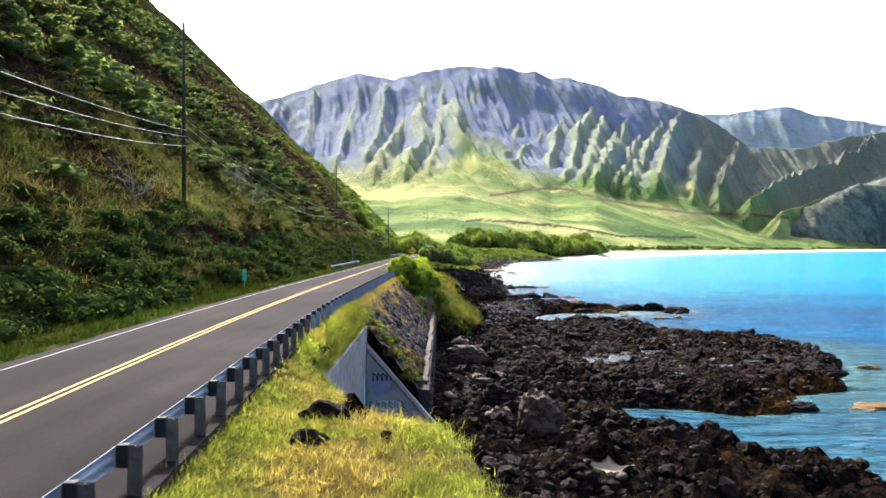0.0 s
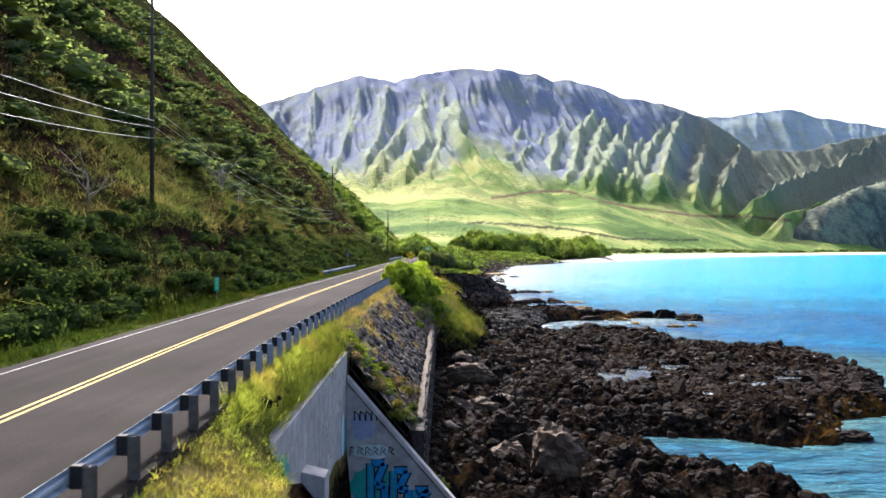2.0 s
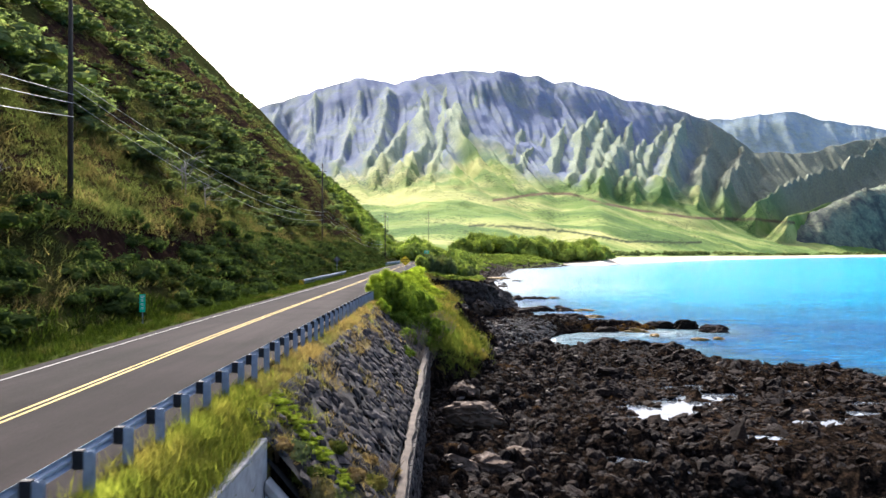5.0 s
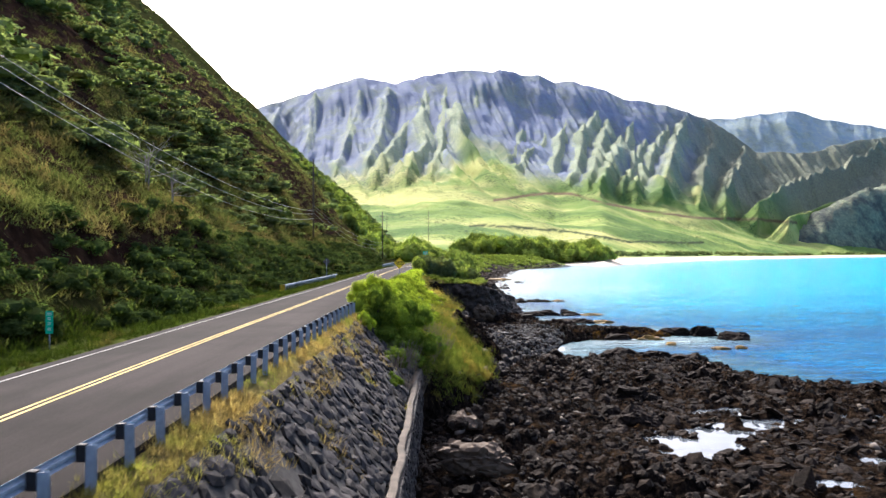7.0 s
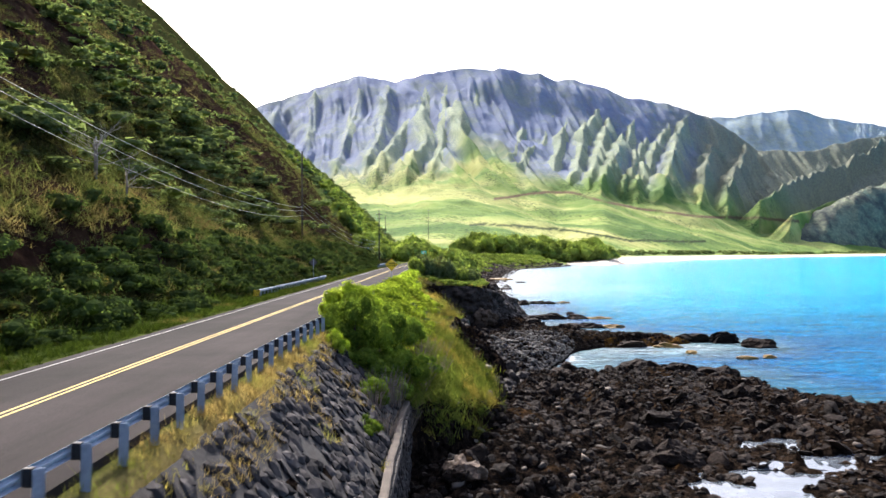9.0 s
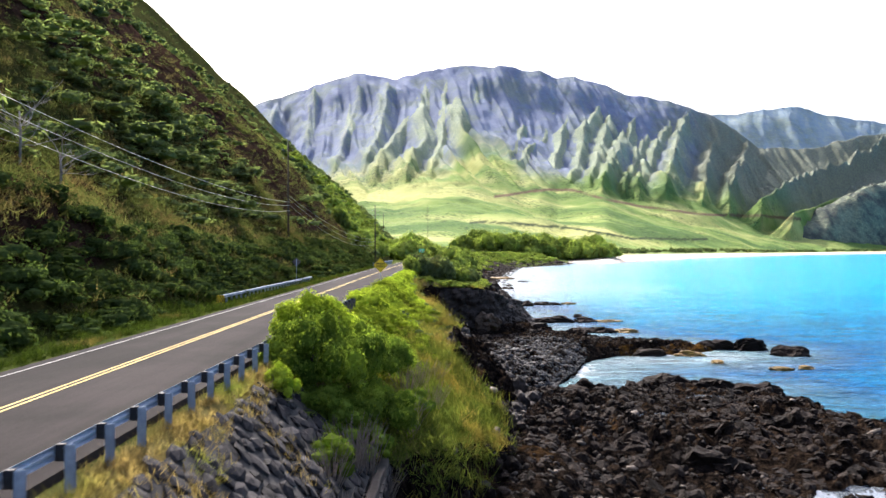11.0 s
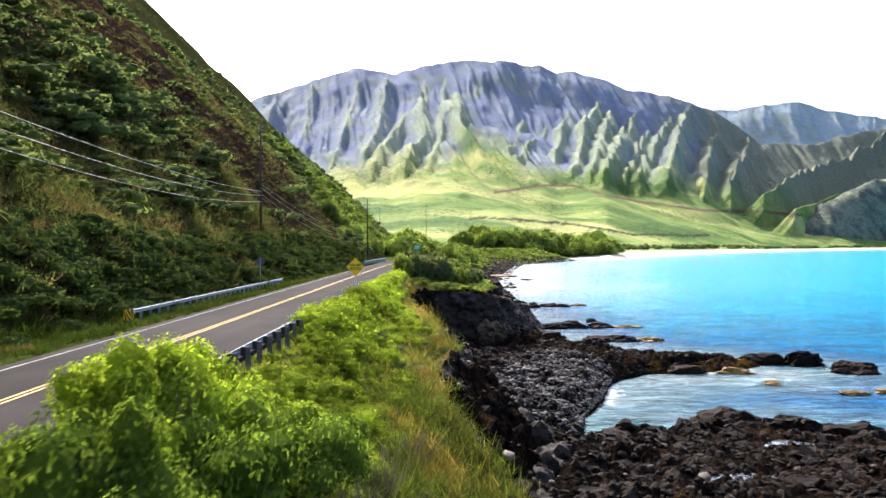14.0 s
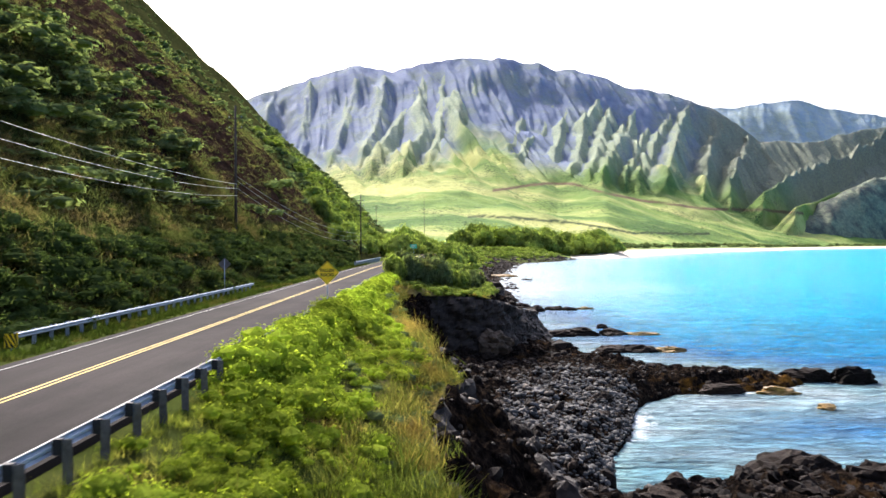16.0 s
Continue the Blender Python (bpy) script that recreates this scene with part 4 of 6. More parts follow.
def hill_cover(x, y, z, k):
    up = above(x, y)
    clump = step(fbm(x * 0.035, y * 0.022, 3, 7), -0.2, 0.12)
    low = step(up, 24, 14) * step(y, 230, 190)
    return step(up, 8, 13) * (0.12 + 0.88 * clump) * (1 - 0.9 * k) * (1 - 0.75 * low) * (1 - 0.88 * rock_face(x, y)) * (1 - 0.55 * step(up, 70, 110))


p = strewn(5600, -100, -28, 30, 340, hill_cover, 411)
s = rng.uniform(1.7, 4.2, len(p)) * rng.choice([0.7, 1.0, 1.3], len(p))
V, F = scatter(p - (0, 0, 0.35), np.stack([s * 1.25, s * 1.25, s * rng.uniform(0.55, 0.9, len(p))], 1), HILL_SHRUBS, 412)
p = strewn(520, -90, -34, 60, 330, lambda x, y, z, k: hill_cover(x, y, z, k) * step(fbm(x * 0.04, y * 0.025, 2, 17), -0.1, 0.3), 413)
s = rng.uniform(3.2, 6.2, len(p))
Vb, Fb = scatter(p - (0, 0, 0.6), np.stack([s * 1.25, s * 1.25, s * 0.85], 1), [leaf_cloud(330, 330 + k, 9, 0.06, 0.7, 0.75, 0.7, 0.8) for k in range(5)], 414)
V, F = np.concatenate([V, Vb]), np.concatenate([F, Fb + len(V)])
stuff("hillside_shrubs", V, F, M_LEAF_HILL, "green shrubs and low trees on the steep hillside", "shrubs")
p = strewn(7000, -300, -22, 320, 715, lambda x, y, z, k: (above(x, y) > 2) * (0.25 + 0.75 * step(fbm(x * 0.02, y * 0.012, 3, 8), -0.3, 0.2)) * (1 - 0.75 * step(above(x, y), 60, 120)) * (1 - 0.85 * rock_face(x, y)), 421)
s = rng.uniform(1.6, 4.4, len(p)) * (1 - 0.35 * step(above(p[:, 0], p[:, 1]), 70, 130))
V, F = scatter(p - (0, 0, 0.5), np.stack([s * 1.1, s * 1.1, s * 0.8], 1), SHRUBS_FAR, 422)
q = strewn(1500, -230, -80, 120, 330, lambda x, y, z, k: 0.25 + 0.75 * step(fbm(x * 0.02, y * 0.012, 3, 8), -0.2, 0.3), 423)
s = rng.uniform(1.8, 4.0, len(q))
Vb, Fb = scatter(q - (0, 0, 0.5), np.stack([s * 1.1, s * 1.1, s * 0.8], 1), SHRUBS_FAR, 424)
V, F = np.concatenate([V, Vb]), np.concatenate([F, Fb + len(V)])
q = strewn(260, -75, -26, 400, 500, lambda x, y, z, k: (above(x, y) > 3) * 1.0, 425)
s = rng.uniform(3.0, 5.5, len(q))
Vb, Fb = scatter(q - (0, 0, 0.6), np.stack([s * 1.2, s * 1.2, s * 0.9], 1), [leaf_cloud(300, 326 + k, 9, 0.07, 0.7, 0.75, 0.7, 0.8) for k in range(3)], 426)
stuff("spur_trees", Vb, Fb, M_LEAF_FAR, "light green low trees at the end of the spur", "trees")
stuff("ridge_shrubs", V, F, M_LEAF_HILL, "scattered shrubs on the far ridge", "shrubs")
p = strewn(30000, -90, -19, 20, 345, lambda x, y, z, k: step(above(x, y), -0.5, 2) * (0.35 + 0.65 * step(above(x, y), 60, 25)) * (1 - 0.6 * k) * (0.25 + 0.75 * vnoise(x * 0.1, y * 0.07, 9)), 431)
q = strewn(18000, -46, -25, 15, 235, lambda x, y, z, k: step(above(x, y), 5, 7) * step(above(x, y), 24, 18) * (0.2 + 0.8 * step(vnoise(x * 0.16 - 0.05 * y, y * 0.10, 10), 0.3, 0.55)), 433)
p = np.concatenate([p, q])
s = rng.uniform(0.5, 1.05, len(p))
V, F = scatter(p, np.stack([s * 1.5, s * 1.5, s * 0.75], 1), HILL_TUFTS, 432, 0.25)
stuff("hillside_grass", V, F, M_GRASS_HILL, "dry yellowing grass on the hillside", "grass")

# verge grass between the road and the shrubs
p = strewn(9000, -23.5, -14.5, 5, 300, lambda x, y, z, k: (x < road_x(y) - 4.35) * step(x, road_x(y) - 4.2, road_x(y) - 6.0), 441)
s = rng.uniform(0.25, 0.6, len(p)) * (1 + 1.3 * step(above(p[:, 0], p[:, 1]), -0.6, 0.8))
V, F = scatter(p, np.stack([s * 1.2, s * 1.2, s], 1), TUFTS, 442, 0.1)
stuff("verge_grass", V, F, M_GRASS_GREEN, "short green grass on the road's verge", "grass")

# ---- bank between the rail and the shore ----
def bank_edge(y):
    return bank(y)[2]


p = strewn(29000, -6.6, 8.5, 5, 236, lambda x, y, z, k: (x > rail_x(y) + 0.15) * (x < bank_edge(y) + 0.3) * (k < 0.4) * np.where((y > 51) & (y < 97), 0.0, np.where((y > 33) & (y < 50), (x < -5.25) * 1.0, 0.9)), 451)
s = rng.uniform(0.16, 0.42, len(p)) * (1 - 0.42 * step(p[:, 1], 36, 30))
V, F = scatter(p, np.stack([s * 1.2, s * 1.2, s], 1), FINE_TUFTS, 452, 0.2)
stuff("bank_grass", V, F, M_GRASS, "tall sunlit yellow-green grass along the guardrail", "grass")
p = strewn(5000, -6.4, -5.0, 30, 52, lambda x, y, z, k: (x > rail_x(y) + 0.25) * 1.0, 455)
p = p[p[:, 0] < -5.3]
p[:, 2] = np.maximum(p[:, 2], 10.9)
s = rng.uniform(0.16, 0.42, len(p))
V, F = scatter(p, np.stack([s * 1.2, s * 1.2, s], 1), FINE_TUFTS, 456, 0.3)
q = strewn(14000, -6.6, 5.0, 8, 56, lambda x, y, z, k: (x > rail_x(y) + 0.35) * (x < bank_edge(y) + 0.3) * (k < 0.4) * np.where(y > 33, (x < -5.0) * 1.0, 1.0), 457)
s = rng.uniform(0.10, 0.24, len(q))
Vb, Fb = scatter(q, np.stack([s * 1.5, s * 1.5, s], 1), [tuft(18, 640 + k, 0.9, 0.7, 0.034) for k in range(5)], 458, 0.3)
V, F = np.concatenate([V, Vb]), np.concatenate([F, Fb + len(V)])
stuff("wall_grass", V, F, M_GRASS, "thick yellow-green grass above the concrete wall", "grass")
p = strewn(7000, -6.7, -1.6, 50.5, 100, lambda x, y, z, k: (x > rail_x(y) + 0.2) * np.where(x < -5.3, 0.25 + 0.75 * step(vnoise(x * 0.7, y * 0.45, 23), 0.3, 0.55), 0.9 * (vnoise(x * 0.8, y * 0.35, 19) + 0.25 * step(y, 62, 54) > 0.72)), 453)
s = rng.uniform(0.14, 0.42, len(p))
V, F = scatter(p, np.stack([s * 1.2, s * 1.2, s], 1), FINE_TUFTS, 454, 0.2)
stuff("dry_grass", V, F, M_GRASS_DRY, "dry straw-coloured grass at the top of the stone slope", "grass")
p = strewn(2100, -6.0, 5, 103, 204, lambda x, y, z, k: (1 - 0.7 * step(x, -4.4, -5.0) * step(y, 126, 123) * step(y, 112, 116)) * (x < bank_edge(y) - 0.3 - 4.5 * step(y, 130, 118)) * (k < 0.5) * (0.5 + 0.5 * step(vnoise(x * 0.3, y * 0.15, 12), 0.3, 0.5)) * (0.55 + 0.45 * step(x, bank_edge(y) - 0.8, bank_edge(y) - 2.5)), 461)
s = rng.uniform(0.45, 1.0, len(p)) * rng.choice([0.7, 1.0, 1.4], len(p)) * (1 + 0.75 * step(p[:, 0], -3.2, -4.6) * step(p[:, 1], 124, 130))
outer = (p[:, 0] > bank_edge(p[:, 1]) - 2.6 + rng.normal(size=len(p)) * 0.8) & (p[:, 1] > 120)
extra = strewn(420, -4.9, 0.5, 111, 129, lambda x, y, z, k: 0.8 * (x < bank_edge(y) - 3.0), 471)
p, outer = np.concatenate([p, extra]), np.concatenate([outer, np.zeros(len(extra), bool)])
s = np.concatenate([s, rng.uniform(0.4, 0.8, len(extra))])
shapes = [leaf_cloud(330, 350 + k, 4, 0.05, core=0.66) for k in range(5)]
V, F = scatter((p - (0, 0, 0.1))[~outer], np.stack([s * 1.2, s * 1.2, s], 1)[~outer], shapes, 462)
stuff("bank_shrubs", V, F, M_LEAF_BRIGHT, "low bright green shrubs covering the bank", "shrubs")
V, F = scatter((p - (0, 0, 0.1))[outer], np.stack([s * 1.1, s * 1.1, s * 0.7], 1)[outer], shapes, 463)
stuff("edge_shrubs", V, F, M_LEAF_HILL, "darker green shrubs along the bank's outer edge", "shrubs")


p = strewn(12500, -3.5, 8.5, 97, 136, lambda x, y, z, k: step(y, 134, 124) * (x < bank(y)[2] + 0.8) * step(x, -3.2 - 1.0 * step(y, 124, 132) + bank(y)[2] * 0.25, -1.4 + bank(y)[2] * 0.3) * step(y, 98, 103) * (0.35 + 0.65 * step(vnoise(x * 0.35, y * 0.18, 26), 0.25, 0.5)), 467)
s = rng.uniform(0.3, 0.85, len(p))
V, F = scatter(p, np.stack([s * 1.3, s * 1.3, s], 1), FINE_TUFTS, 468, 0.35)
q = strewn(9000, -5.0, 5.0, 124, 206, lambda x, y, z, k: (k < 0.5) * (x < bank_edge(y) + 0.3) * step(x, bank_edge(y) - 2.4, bank_edge(y) - 0.9) * step(vnoise(x * 0.28 + 5, y * 0.12, 27), 0.45, 0.65) * 0.5, 469)
s = rng.uniform(0.45, 0.95, len(q))
Vg, Fg = scatter(q + (0, 0, 0.25), np.stack([s * 1.3, s * 1.3, s], 1), FINE_TUFTS, 470, 0.3)
stuff("golden_grass", Vg, Fg, M_GRASS_GOLD, "sunlit golden grass between the shrubs of the bank", "grass")
stuff("slope_grass", V, F, M_GRASS_SLOPE, "long olive-green grass hanging down the bank", "grass")
p = strewn(620, -6.2, 11, 207, 245, lambda x, y, z, k: (x > rail_x(y) + 0.6) * (x < bank_edge(y) - 0.2) * 0.9, 465)
s = rng.uniform(0.7, 1.5, len(p))
V, F = scatter(p - (0, 0, 0.1), np.stack([s * 1.2, s * 1.2, s * 0.8], 1), HILL_SHRUBS, 466)
stuff("headland_shrubs", V, F, M_LEAF_FAR, "low yellow-green shrubs on top of the headland", "shrubs")
q = np.stack([rng.uniform(-6.1, -4.9, 300), rng.uniform(128, 206, 300), np.full(300, ROAD_Z - 0.5)], 1)
s = rng.uniform(1.1, 1.75, 300)
V, F = scatter(q, np.stack([s, s * 1.2, s * 1.25], 1), [leaf_cloud(340, 370 + k, 5, 0.045, core=0.66) for k in range(4)], 464)
stuff("rail_shrubs", V, F, M_LEAF_BRIGHT, "bright green shrubs crowding the guardrail", "shrubs")


def bush(place, radius, height, seed, mat, label, leaves=1500, size=0.045, lobes=16):
    """A bush: short forked stems and a crown of leaves."""
    r = random.Random(seed)
    top = thing("bush", place, label, "bush", "bushes on the bank")
    bm = bmesh.new()
    for _ in range(7):
        a, d = r.uniform(0, 6.28), r.uniform(0.2, 0.6) * radius
        tube(bm, [(0, 0, -0.3), (d * 0.3 * math.cos(a), d * 0.3 * math.sin(a), height * 0.3), (d * math.cos(a), d * math.sin(a), height * r.uniform(0.6, 0.85))], [0.06, 0.04, 0.012], 5)
    part("branchwork", bm, M_BARK, top, "thin brown stems")
    V, F = leaf_cloud(leaves, seed, lobes, size, 0.75, 0.6 if lobes < 20 else 0.85, 0.72, 1.0 if lobes < 20 else 0.7)
    ob = new("crown", mesh_of("crown", V * (radius * 1.05, radius * 1.05, height), F, mat))
    ob.parent = top
    return top


def on_ground(x, y, sink=0.1):
    return (x, y, float(terrain(np.array([x]), np.array([y]))[0][0]) - sink)


for k, (x, y, r, h, mat) in enumerate([(-4.6, 99.5, 2.3, 4.1, M_LEAF_BUSH), (-3.6, 103.5, 2.5, 4.2, M_LEAF_BUSH), (-1.8, 101, 2.0, 3.0, M_LEAF_BUSH), (-5.3, 107.6, 2.2, 3.2, M_LEAF_BRIGHT), (-5.3, 103.8, 2.4, 3.7, M_LEAF_BRIGHT), (-2.6, 108, 2.3, 3.2, M_LEAF_BUSH), (-0.4, 106, 1.5, 1.8, M_LEAF_BUSH), (-2.9, 93.5, 1.3, 1.6, M_LEAF_BUSH), (-2.6, 88, 0.9, 1.1, M_LEAF_BUSH), (-5.2, 95.5, 0.9, 1.6, M_LEAF_BRIGHT), (-2.2, 113, 1.8, 2.0, M_LEAF_BUSH), (-3.2, 97.2, 1.5, 1.8, M_LEAF_BUSH), (-2.0, 98.6, 1.4, 1.7, M_LEAF_BUSH), (-5.4, 98.4, 1.4, 1.5, M_LEAF_BUSH), (-4.0, 97.8, 1.6, 1.7, M_LEAF_BUSH), (-3.0, 100.6, 1.7, 1.9, M_LEAF_BUSH), (-3.9, 110.2, 1.9, 2.2, M_LEAF_BRIGHT)]):
    bush(on_ground(x, y), r, h, 500 + k, mat, "leafy green bush on the slope below the guardrail", 12000 if r > 1.5 else 4000, 0.026, 30)
for k, (x, y, r, h) in enumerate([(-5.2, 212, 2.6, 5.6), (-2.2, 213, 3.0, 6.2), (1.0, 214, 3.0, 5.6), (4.0, 216, 2.6, 4.6), (-4.0, 218, 2.8, 6.4), (-0.3, 220, 3.2, 6.4), (3.2, 222, 3.0, 5.6), (6.4, 219, 2.2, 3.2), (6.8, 226, 2.6, 4.0), (-4.6, 226, 2.8, 5.6)]):
    bush(on_ground(x, y), r, h, 540 + k, M_LEAF_HILL if k % 3 else M_LEAF_FAR, "dense dark green bush on the rocky headland", 2200, 0.06, 14)


def twigs(place, radius, height, seed):
    r = random.Random(seed)
    top = thing("bare_shrub", place, "leafless grey-brown shrub of thin twigs on the bank", "shrub")
    bm = bmesh.new()
    for _ in range(46):
        a, d = r.uniform(0, 6.28), radius * r.uniform(0.2, 1)
        tube(bm, [(0.2 * d * math.cos(a), 0.2 * d * math.sin(a), 0), (0.6 * d * math.cos(a + 0.2), 0.6 * d * math.sin(a + 0.2), height * r.uniform(0.4, 0.6)), (d * math.cos(a), d * math.sin(a), height * r.uniform(0.7, 1.0))], [0.02, 0.013, 0.006], 3, False)
    part("branchwork", bm, simple_twig, top)


simple_twig = simple("twig", (0.16, 0.12, 0.09), (0.28, 0.23, 0.18), 5, 0.9)
for k, (x, y, r, h) in enumerate([(-2.2, 95.5, 1.5, 2.6), (-1.3, 98, 1.3, 2.3), (-0.4, 103, 1.4, 2.4), (0.6, 118, 1.5, 2.0), (-1.8, 90.5, 1.0, 1.6), (-2.0, 58, 1.0, 1.3), (-0.8, 108, 1.6, 2.6), (0.8, 109.5, 1.4, 2.0), (-0.2, 112, 1.5, 2.2), (-2.6, 92.5, 1.3, 2.0), (-1.7, 96.5, 1.4, 2.6)]):
    twigs(on_ground(x, y), r, h, 560 + k)

for k in range(13):
    x = -4.75 + 0.42 * k
    y, r, h = 50.45 + 0.45 * (k * 5 % 3), 0.62 + 0.1 * (k * 7 % 4), 0.6 + 0.1 * (k * 3 % 5)
    z = 11.9 - 1.22 * (x + 5.6) if x < -1.4 else 9.2 - 1.15 * (x + 4.95)
    bush((x, y, z), r, h, 576 + k, (M_GRASS_DRY, M_LEAF_HILL, M_GRASS_SLOPE)[k % 3], ("scrubby half-dry bush beside the concrete wall", "low green bush beside the concrete wall", "tuft of olive scrub beside the concrete wall")[k % 3], 1500, 0.05)
for k, (x, y) in enumerate([(-3.6, 55.2), (-2.9, 54.4), (-2.3, 56.0), (-2.6, 57.6), (-1.9, 53.6), (-1.9, 59.5)]):
    bush((x, y, 12.0 - 1.22 * (x + 5.6)), 0.6 + 0.1 * (k % 3), 0.75, 600 + k, M_GRASS_DRY if k % 2 else M_GRASS_SLOPE, "scrubby half-dry bush on the stone slope", 1500, 0.05)
q = np.stack([rng.uniform(-5.6, -2.9, 110), 53.1 + rng.normal(size=110) * 0.55], 1)
q = np.c_[q, 12.17 - 1.22 * (q[:, 0] + 5.6)]
s = rng.uniform(0.22, 0.42, 110)
V, F = scatter(q, np.stack([s * 1.4, s * 1.4, s * 0.6], 1), [leaf_cloud(300, 390 + k, 5, 0.045, core=0.7) for k in range(3)], 391)
stuff("creeper", V, F, M_LEAF_BRIGHT, "bright green creeper spreading over the paved slope", "plant")

# ---- trees of the coast ----
TREES = [leaf_cloud(1500, 580 + k, 20, 0.05, 0.62, 0.8, 0.68) for k in range(4)]
r = np.random.default_rng(591)


def valley_height(u, d):
    i = np.argmin(np.abs(VX[0] / VY[0] - u))
    return float(np.interp(d, VY[:, i], VZ[:, i]))


def grove(name, spots, label, mat, size=1.0):
    """A far wood: crowns on trunks."""
    places, scales = [], []
    bm = bmesh.new()
    for x, y, w, h in spots:
        z = valley_height(x / y, y) if y > 900 else max(float(terrain(np.array([x]), np.array([y]))[0][0]), 2.0)
        places.append((x, y, z - h * 0.04)), scales.append((w, w, h))
        for _ in range(2):
            ox, oy = r.uniform(-0.25, 0.25, 2) * w
            tube(bm, [(x + ox * 0.3, y + oy * 0.3, z - 1), (x + ox, y + oy, z + h * 0.45)], [0.45, 0.25], 5, False)
    V, F = scatter(np.array(places), np.array(scales), TREES, 592)
    stuff(name, V, F, mat, label, "trees")
    part("trunks", bm, M_BARK, bpy.data.objects[name])


spots = [(x, 1060 + r.uniform(-20, 60) - 0.5 * max(0, 100 - x), r.uniform(18, 28), r.uniform(30, 40)) for x in np.linspace(24, 205, 24)]
spots += [(x, 1040 + r.uniform(-10, 40), r.uniform(13, 18), r.uniform(20, 28)) for x in np.linspace(110, 215, 14)]
grove("coast_grove", spots, "broad green trees behind the far beach", M_LEAF_FAR)
spots = [(r.uniform(-26, 12), r.uniform(430, 680), r.uniform(8, 13), r.uniform(12, 20)) for _ in range(54)]
spots += [(r.uniform(-45, -24), r.uniform(330, 460), r.uniform(4, 7), r.uniform(5, 9)) for _ in range(20)]
grove("roadside_grove", [q for q in spots if abs(q[0] - road_x(q[1])) > 9], "light green trees beside the bend of the road", M_LEAF_FAR)


p = strewn(3800, -4, 150, 300, 960, lambda x, y, z, k: (x > road_x(y) + 7.5) * step(inland(x, y), 9, 20) * step(fbm(x * 0.03, y * 0.03, 2, 16), -0.5, 0.0), 595)
s = rng.uniform(2.0, 4.6, len(p))
V, F = scatter(p - (0, 0, 0.4), np.stack([s * 1.2, s * 1.2, s * 0.8], 1), SHRUBS_FAR, 596)
stuff("shore_scrub", V, F, M_LEAF_FAR, "low light green scrub between the road and the far shore", "shrubs")

places, scales = [], []
for _ in range(600):
    u = r.uniform(-0.08, 0.62)
    i = np.argmin(np.abs(VX[0] / VY[0] - u))
    s = r.uniform(0.075, 0.15)
    d = float(np.interp(s, np.linspace(0, 1, 50), np.linspace(VY[0, i], np.interp(u, [-0.6, 0.0, 0.3, 0.45, 0.75], [3300, 3300, 3350, 3500, 3600]), 50)))
    w = r.uniform(5, 11) if s < 0.11 else r.uniform(3, 7)
    places.append((u * d, d, float(np.interp(d, VY[:, i], VZ[:, i])) - 1)), scales.append((w * 1.3, w * 1.3, w))
V, F = scatter(np.array(places), np.array(scales), SHRUBS_FAR, 593)
stuff("valley_trees", V, F, M_LEAF_HILL, "scattered trees and scrub on the valley floor", "trees")

# ---- lava rocks, cobbles ----
ROCKS = [rock_shape(2, 600 + k, 0.32, 0.8) for k in range(6)]
BIG_ROCKS = [rock_shape(3, 605 + k, 0.38, 0.8) for k in range(5)]
PEBBLES = [rock_shape(1, 620 + k, 0.2, 0.7) for k in range(5)]


def cobble_beach(x, y):
    e = np.hypot((x - 15 - 0.12 * (y - 175)) / 8.0, (y - 176) / 27)
    return step(e, 1.05, 0.75)


def sand_pocket(x, y):
    return step(np.hypot((x - 10.5) / 3.4, (y - 51.5) / 2.0), 1.15, 0.9)


def rock_share(x, y, z, k):
    x3 = bank(y)[4]
    d = inland(x, y)
    return (k > 0.6) * (z > 0.2) * (x > x3 - 0.5) * (0.12 + 0.88 * np.maximum(step(x, x3 + 16, x3 + 2), step(fbm(x * 0.1, y * 0.1, 2, 14), 0.05, 0.4))) * (1 - 0.9 * cobble_beach(x, y)) * (1 - 0.45 * plate(x, y)) * (in_pool(x, y) < 0.1) * (1 - sand_pocket(x, y))


p = strewn(6800, -1, 60, 25, 210, rock_share, 631)
s = np.clip(rng.lognormal(-1.2, 0.5, len(p)), 0.15, 1.1)
p = p - np.stack([0 * s, 0 * s, 0.15 * s], 1)
big = s > 0.5
V, F = scatter(p[~big], np.stack([s * 1.2, s, s], 1)[~big], ROCKS, 632, 0.3)
Vb, Fb = scatter(p[big], np.stack([s * 1.2, s, s], 1)[big], BIG_ROCKS, 635, 0.3)
V, F = np.concatenate([V, Vb]), np.concatenate([F, Fb + len(V)])
p2 = strewn(32000, -1, 60, 25, 210, lambda x, y, z, k: np.minimum(1, 1.6 * rock_share(x, y, z, k) + 0.35 * (k > 0.6) * (z > 0.2) * (in_pool(x, y) < 0.05)) * (1 - 0.7 * plate(x, y)) * (1 - sand_pocket(x, y)), 633)
s2 = np.clip(rng.lognormal(-1.85, 0.5, len(p2)), 0.07, 0.55)
V2, F2 = scatter(p2, np.stack([s2 * 1.3, s2, s2], 1), [rock_shape(1, 610 + k, 0.28, 0.85) for k in range(6)], 634, 0.5)
p3 = strewn(6000, 8, 56, 78, 152, lambda x, y, z, k: (k > 0.6) * (z > 0.3) * (in_pool(x, y) < 0.05) * (0.25 + 0.75 * plate(x, y)), 636)
s3 = np.clip(rng.lognormal(-1.5, 0.45, len(p3)), 0.1, 0.7)
